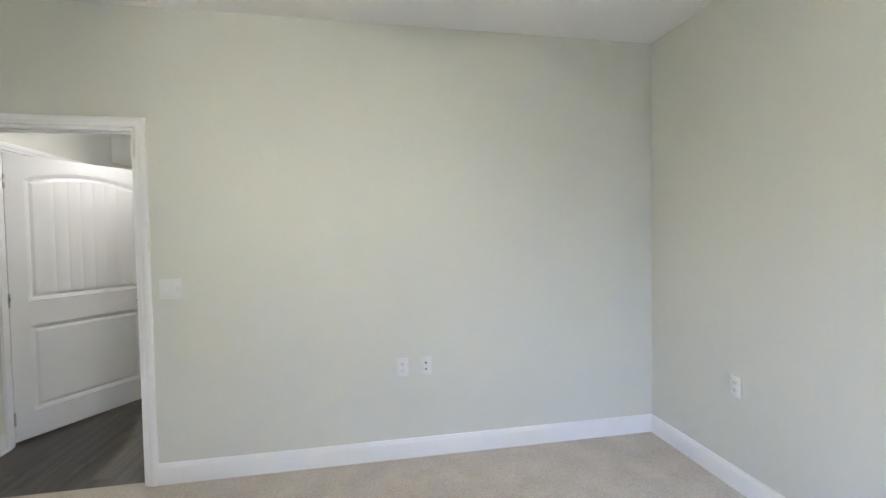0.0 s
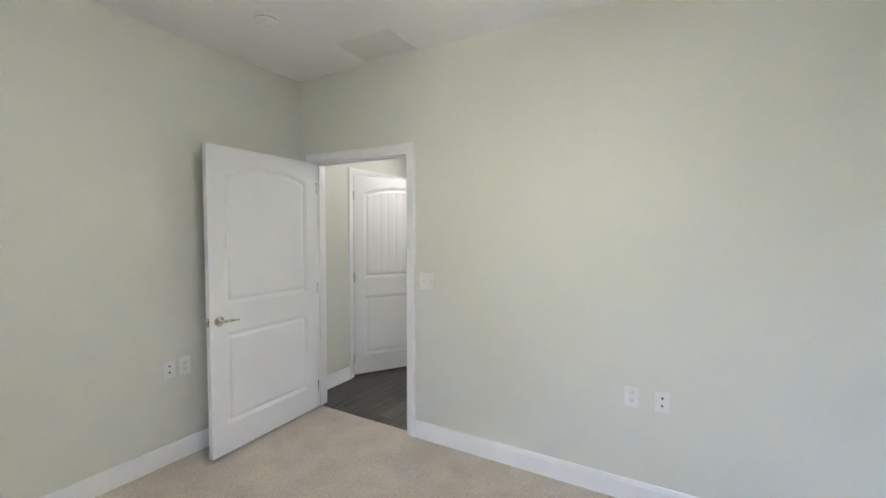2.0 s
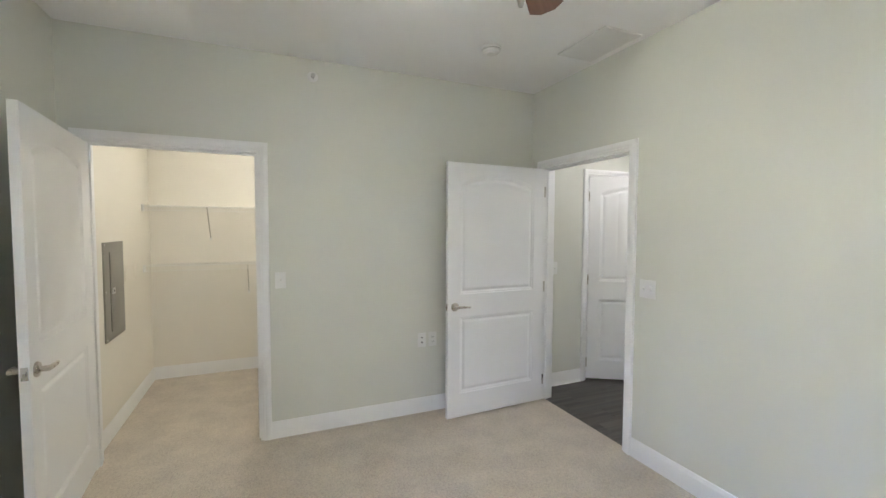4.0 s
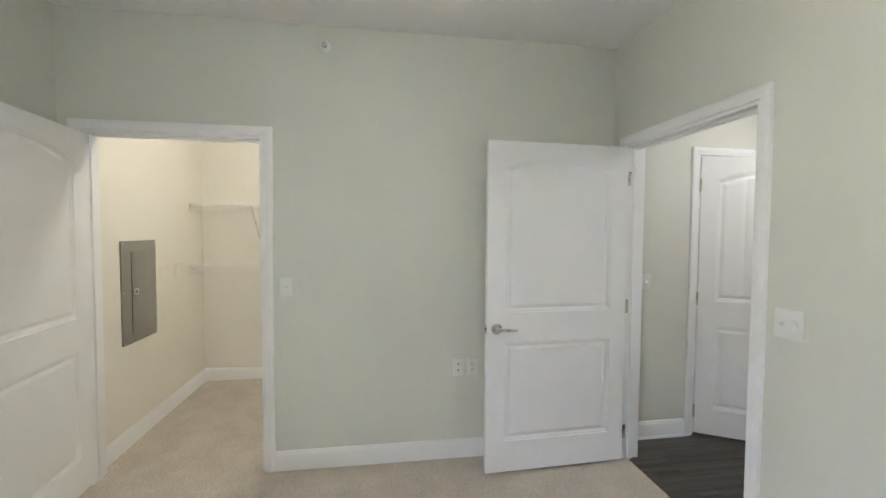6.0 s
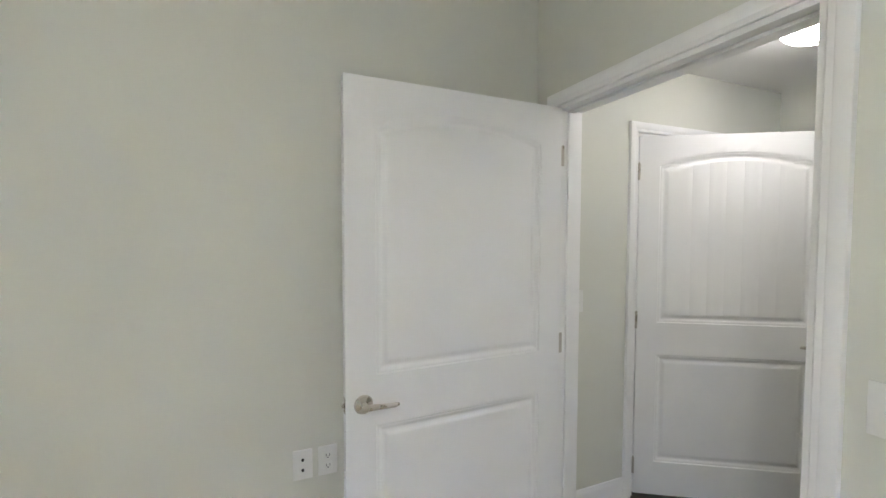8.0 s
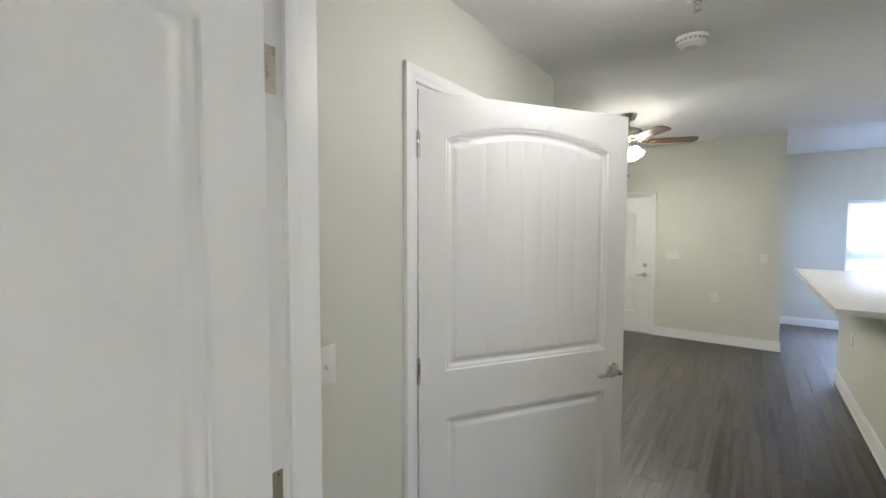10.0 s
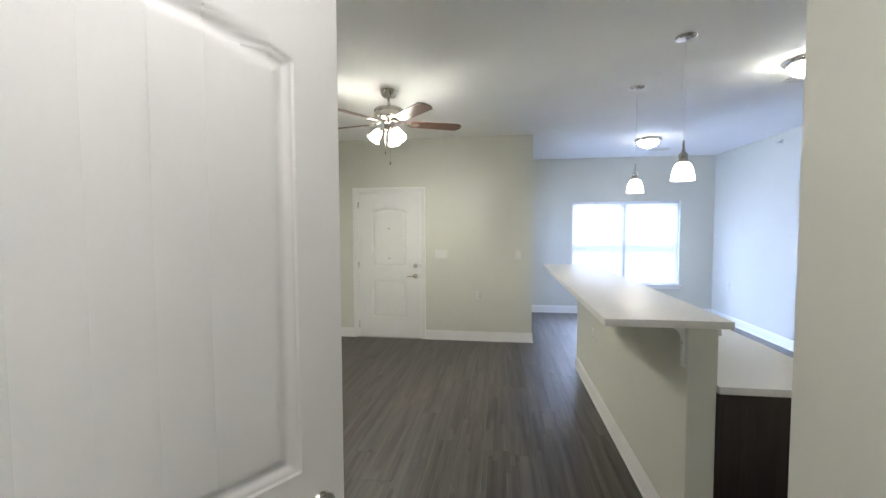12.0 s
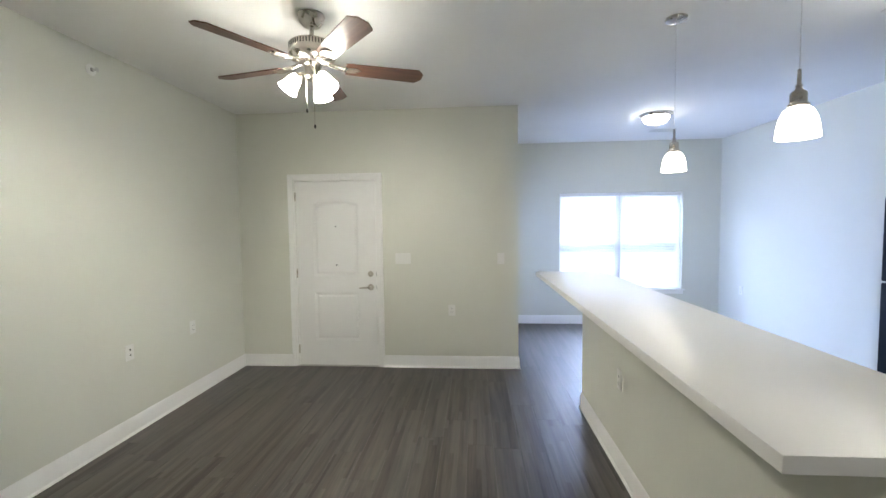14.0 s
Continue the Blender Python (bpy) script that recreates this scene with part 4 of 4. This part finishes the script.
for dx in (-0.200, 0.200):
    for dz in (0.018, 0.36, 0.694):
        part("screw", moved(lathe([(0.0, 0.0), (0.006, 0.0), (0.004, 0.003), (0.0, 0.003)], 12), pose(dx, -0.012, dz, 90)), STEEL, panel, "bright steel screw")
for x, w in ((-2.82, 0.15), (-3.07, 0.105)):
    lab = thing("wall_plate", "cream blank cover plate on the closet wall", "wall plate", pose(x, CLY0, 1.15, 0, 0, 180), "blank plates")
    part("cover_plate", plate_bm(w, 0.125), CLOSET_PAINT, lab)


def wire_shelf(z, brackets):
    root = thing("wire_shelf", "white coated wire shelf with hanging lip across the closet", "shelf", pose(CLX, CLY0, z), "closet wire shelves")
    ln = CLY1 - CLY0
    d = 0.275
    for nm, x, zz in (("rail", 0.006, 0), ("rail", d, 0), ("lip_rail", d + 0.004, -0.045), ("rail", d * 0.5, -0.004)):
        part(nm, tube([(x, 0.004, zz), (x, ln - 0.004, zz)], 0.0035, 6), WIRE, root)
    cross = mesh_of("cross_wire", tube([(0.006, 0, 0.004), (d, 0, 0.004), (d + 0.004, 0, 0.0), (d + 0.006, 0, -0.045)], 0.0016, 5), WIRE)
    k = int(ln / 0.0254)
    for i in range(k):
        o = new("cross_wire", cross)
        o.parent = root
        o.location = (0, 0.015 + 0.0254 * i, 0)
    part("end_bracket", box(d - 0.05, 0.0, -0.055, d + 0.014, 0.012, 0.012, bevel=0.003), PLASTIC, root)
    for y in brackets:
        b = part("support_brace", tube([(d - 0.006, y, -0.010), (0.012, y, -0.31)], 0.0045, 6), SHADED_BRACE, root, "diagonal support brace with shade in its taupe colour")
        part("brace_foot", box(0.0, y - 0.010, -0.335, 0.010, y + 0.010, -0.290, bevel=0.002), PLASTIC, b)
    return root


wire_shelf(1.735, (0.53, 1.40))
wire_shelf(1.165, (0.88, 1.75))


# ---- kitchen and bar ----
KX0, KX1, KYA, KYB = -0.199, -0.079, 5.372, 8.09
setting("wall_bar", box(KX0, KYA, 0, KX1, KYB, 1.085), WALL, "pale sage grey painted knee wall carrying the bar", "wall", False)
baseboard(KX0, KYB, KX0, KYA, -1, 0, True, (-1, 1))
baseboard(KX0, KYA, KX1, KYA, 0, -1, True, (-1, 0))
baseboard(KX1, KYB, KX0, KYB, 0, 1, True, (0, 1))
bar = thing("bar_counter", "white quartz raised bar top with eased edges and clipped corner", "countertop", pose(0, 0, 1.087))


part("support_strip", box(KX1, KYA - 0.004, -0.030, KX1 + 0.014, KYB, -0.001, bevel=0.004), TRIM, bar, "white cove strip under the slab")


def slab_bm(out, t, bev=0.004):
    bm = bmesh.new()
    f = bm.faces.new([bm.verts.new((x, y, 0)) for x, y in out])
    r = bmesh.ops.extrude_face_region(bm, geom=[f])
    bmesh.ops.translate(bm, vec=(0, 0, t), verts=[v for v in r["geom"] if isinstance(v, bmesh.types.BMVert)])
    bmesh.ops.recalc_face_normals(bm, faces=bm.faces)
    bmesh.ops.bevel(bm, geom=bm.edges[:], offset=bev, segments=2, affect='EDGES', profile=0.6)
    return bm


part("slab", slab_bm([(-0.558, 5.366), (-0.014, 5.366), (-0.014, 8.215), (-0.558, 8.215)], 0.035), QUARTZ, bar)


def bar_bracket(y):
    root = thing("bar_bracket", "white painted steel bracket under the bar top", "bracket", pose(KX0, y, 0), "bar brackets")
    part("wall_leg", box(-0.006, -0.016, 0.900, -0.0005, 0.016, 1.086, bevel=0.002), TRIM, root)
    part("top_leg", box(-0.19, -0.016, 1.080, -0.007, 0.016, 1.0865, bevel=0.002), TRIM, root)
    web = bmesh.new()
    arc = [(-0.007 - 0.062 * (1 - math.cos(math.radians(q))), 1.018 + 0.062 * math.sin(math.radians(q))) for q in range(0, 91, 10)]
    for y0, y1 in ((-0.0155, -0.0125), (0.0125, 0.0155)):
        near = [web.verts.new((x, y0, z)) for x, z in arc + [(-0.007, 1.080)]]
        far = [web.verts.new((x, y1, z)) for x, z in arc + [(-0.007, 1.080)]]
        web.faces.new(near)
        web.faces.new(far[::-1])
        for i in range(len(near)):
            web.faces.new((near[i], near[i - 1], far[i - 1], far[i]))
    bmesh.ops.recalc_face_normals(web, faces=web.faces)
    part("gusset", web, TRIM, root, "", False)
    for z in (0.916, 1.008):
        part("screw", moved(lathe([(0.0, 0.0), (0.006, 0.0), (0.004, 0.003), (0.0, 0.003)], 12), pose(-0.006, 0, z, 0, -90, 0)), STEEL, root)
    return root


for y in (5.422, 6.32, 7.22, 8.02):
    bar_bracket(y)
setting("trim_backsplash", box(KX1, 5.376, 0.837, KX1 + 0.004, KYB, 1.057), WALL, "painted strip behind the island counter", "trim", False)
ctr = thing("island_counter", "white quartz lower island counter behind the bar", "countertop", pose(0, 0, 0.800))
part("slab", slab_bm([(KX1 + 0.006, 5.358), (0.522, 5.358), (0.522, 8.088), (KX1 + 0.006, 8.088)], 0.035), QUARTZ, ctr)


def base_cabinet(m, w, d, h, doors, label, drawer=True):
    """A base unit: front towards -y, its left end at x 0."""
    root = thing("base_cabinet", label, "cabinet", m, "base cabinets")
    part("body", box(0, 0.022, 0.10, w, d, h, bevel=0.001), ESPRESSO, root)
    part("toe_kick", box(0.002, 0.085, 0.0, w - 0.002, d - 0.002, 0.10), ESPRESSO, root)
    dw = w / doors
    for k in range(doors):
        a, b = k * dw + 0.003, (k + 1) * dw - 0.003
        fronts = [("door", 0.105, h - 0.175)] + ([("drawer_front", h - 0.168, h - 0.006)] if drawer else [])
        for nm, z0, z1 in fronts:
            fr = part(nm, joined(box(a, 0.004, z0, b, 0.021, z1, bevel=0.002), *([box(a, 0.0, z0, a + 0.055, 0.0045, z1, bevel=0.001), box(b - 0.055, 0.0, z0, b, 0.0045, z1, bevel=0.001), box(a + 0.055, 0.0, z0, b - 0.055, 0.0045, z0 + 0.055, bevel=0.001), box(a + 0.055, 0.0, z1 - 0.055, b - 0.055, 0.0045, z1, bevel=0.001)])), ESPRESSO, root)
            if nm == "door":
                hx = b - 0.03 if k % 2 == 0 and doors > 1 else a + 0.03
                part("bar_handle", joined(tube([(hx, -0.028, z1 - 0.20), (hx, -0.028, z1 - 0.03)], 0.005, 10), tube([(hx, 0.001, z1 - 0.18), (hx, -0.028, z1 - 0.18)], 0.004, 8), tube([(hx, 0.001, z1 - 0.05), (hx, -0.028, z1 - 0.05)], 0.004, 8)), STEEL, fr, "slim satin steel bar handle")
            else:
                c = (a + b) / 2
                zc = (z0 + z1) / 2
                part("bar_handle", joined(tube([(c - 0.08, -0.028, zc), (c + 0.08, -0.028, zc)], 0.005, 10), tube([(c - 0.06, 0.001, zc), (c - 0.06, -0.028, zc)], 0.004, 8), tube([(c + 0.06, 0.001, zc), (c + 0.06, -0.028, zc)], 0.004, 8)), STEEL, fr, "slim satin steel bar handle")
    return root


for k in range(3):
    base_cabinet(pose(0.496, 5.374 + 0.902 * k, 0, 0, 0, 90), 0.90, 0.568, 0.799, 2, "dark espresso wood base cabinet under the island counter")
base_cabinet(pose(1.868, 6.858, 0, 0, 0, 270), 0.75, 0.67, 0.829, 2, "dark espresso wood base cabinet beside the fridge", False)
kc = thing("kitchen_counter", "white quartz counter on the wall cabinet beside the fridge", "countertop", pose(0, 0, 0.830))
part("slab", slab_bm([(1.842, 6.10), (LX1 - 0.002, 6.10), (LX1 - 0.002, 6.865), (1.842, 6.865)], 0.035), QUARTZ, kc)


def wall_cabinet(m, w, d, h):
    root = thing("wall_cabinet", "dark espresso wood wall cabinet above the fridge", "cabinet", m)
    part("body", box(0, 0.022, 0, w, d, h, bevel=0.001), ESPRESSO, root)
    for k in range(2):
        a, b = k * w / 2 + 0.003, (k + 1) * w / 2 - 0.003
        fr = part("door", joined(box(a, 0.004, 0.002, b, 0.021, h - 0.002, bevel=0.002), box(a, 0.0, 0.002, a + 0.055, 0.0045, h - 0.002, bevel=0.001), box(b - 0.055, 0.0, 0.002, b, 0.0045, h - 0.002, bevel=0.001), box(a + 0.055, 0.0, 0.002, b - 0.055, 0.0045, 0.057, bevel=0.001), box(a + 0.055, 0.0, h - 0.057, b - 0.055, 0.0045, h - 0.002, bevel=0.001)), ESPRESSO, root)
        hx = b - 0.03 if k == 0 else a + 0.03
        part("bar_handle", joined(tube([(hx, -0.028, 0.03), (hx, -0.028, 0.20)], 0.005, 10), tube([(hx, 0.001, 0.05), (hx, -0.028, 0.05)], 0.004, 8), tube([(hx, 0.001, 0.18), (hx, -0.028, 0.18)], 0.004, 8)), STEEL, fr, "slim satin steel bar handle")
    return root


wall_cabinet(pose(2.235, 7.75, 1.752, 0, 0, 270), 0.76, 0.308, 0.302)

fridge = thing("fridge", "black top-freezer refrigerator with long bar handles against the wall", "refrigerator", pose(1.77, 7.768, 0, 0, 0, 270))
W, D = 0.85, 0.75
part("body", box(0.004, 0.072, 0.03, W - 0.004, D, 1.665, bevel=0.008), BLACK, fridge)
fz = part("freezer_door", box(0, 0, 1.096, W, 0.064, 1.682, bevel=0.012, seg=3), BLACK, fridge)
fd = part("fridge_door", box(0, 0, 0.10, W, 0.064, 1.084, bevel=0.012, seg=3), BLACK, fridge)
part("gasket", box(0.012, 0.064, 0.11, W - 0.012, 0.073, 1.67), SLOT, fridge, "", False)
part("toe_grille", box(0.01, 0.03, 0.0, W - 0.01, 0.09, 0.09, bevel=0.004), BLACK, fridge)


def fridge_handle(z_far, z_near):
    """A bowed flat bar that stands proud at one end and runs into the door at the other."""
    bm = bmesh.new()
    n = 12
    rings = []
    for i in range(n + 1):
        t = i / n
        z = z_far + (z_near - z_far) * t
        y = -0.052 * min(1.0, math.sin(min(1.0, t * 3.2) * math.pi / 2)) * (1.0 - 0.45 * t)
        rings.append([bm.verts.new((dx, y + dy, z)) for dx, dy in ((-0.017, 0.0), (-0.012, -0.014), (0.012, -0.014), (0.017, 0.0), (0.012, 0.012), (-0.012, 0.012))])
    for a, b in zip(rings, rings[1:]):
        for i in range(6):
            bm.faces.new((a[i], a[(i + 1) % 6], b[(i + 1) % 6], b[i]))
    bm.faces.new(rings[0])
    bm.faces.new(rings[-1][::-1])
    bmesh.ops.recalc_face_normals(bm, faces=bm.faces)
    return joined(bm, box(-0.015, -0.03, min(z_near, z_far) + 0.004, 0.015, 0.004, min(z_near, z_far) + 0.05, bevel=0.006), box(-0.015, -0.03, max(z_near, z_far) - 0.05, 0.015, 0.004, max(z_near, z_far) - 0.004, bevel=0.006))


for own, z0, z1 in ((fz, 1.54, 1.115), (fd, 0.66, 1.068)):
    hd = part("door_handle", fridge_handle(z0, z1), GLOSS_BLACK, own, "glossy black bowed handle")
    hd.location = (W - 0.105, 0, 0)
part("hinge_cap", box(0.02, 0.02, 1.680, 0.10, 0.10, 1.696, bevel=0.004), BLACK, fridge)
part("badge", moved(lathe([(0.0, 0.0), (0.017, 0.0), (0.016, 0.002), (0.0, 0.002)], 20), pose(0.06, 0.0, 1.585, 90)), STEEL, fz, "small round silver badge")


# ---- plank floor: one object a plank ----
def plank_floor(x0, y0, x1, y1, skip):
    root = bpy.data.objects["floor"]
    pw, pl, gap = 0.178, 1.22, 0.0004
    meshes = {}
    rng = random.Random(5)
    cols = int(math.ceil((x1 - x0) / pw))
    for c in range(cols):
        a, b = x0 + c * pw, min(x0 + (c + 1) * pw, x1)
        y = y0 - rng.random() * pl
        while y < y1:
            s, e = max(y, y0), min(y + pl, y1)
            y += pl
            if e - s < 0.02 or skip((a + b) / 2, s, e):
                continue
            key = (round(b - a, 3), round(e - s, 3))
            if key not in meshes:
                hw, hl, c_ = key[0] / 2 - gap, key[1] / 2 - gap, 0.0004
                bm = bmesh.new()
                lo = [bm.verts.new((i * hw, j * hl, -0.012)) for i, j in ((-1, -1), (1, -1), (1, 1), (-1, 1))]
                md = [bm.verts.new((i * hw, j * hl, -0.0003)) for i, j in ((-1, -1), (1, -1), (1, 1), (-1, 1))]
                tp = [bm.verts.new((i * (hw - c_), j * (hl - c_), 0.0)) for i, j in ((-1, -1), (1, -1), (1, 1), (-1, 1))]
                for r0, r1 in ((lo, md), (md, tp)):
                    for i in range(4):
                        bm.faces.new((r0[i], r0[(i + 1) % 4], r1[(i + 1) % 4], r1[i]))
                bm.faces.new(tp)
                meshes[key] = mesh_of("plank", bm, PLANK, False)
            o = new("plank", meshes[key])
            o.parent = root
            o.location = ((a + b) / 2, (s + e) / 2, 0.0)


plank_floor(HX0 - 0.12, BY1 + 0.041, HX1 + 0.06, HY1 - 0.3, lambda x, s, e: False)
plank_floor(LX0, HY1 - 0.3, LX1, DY1, lambda x, s, e: (x < DX0 - 0.1 and s > LY1 + 0.1) or (x < HX0 - 0.2 and e < HY1 - 0.12))
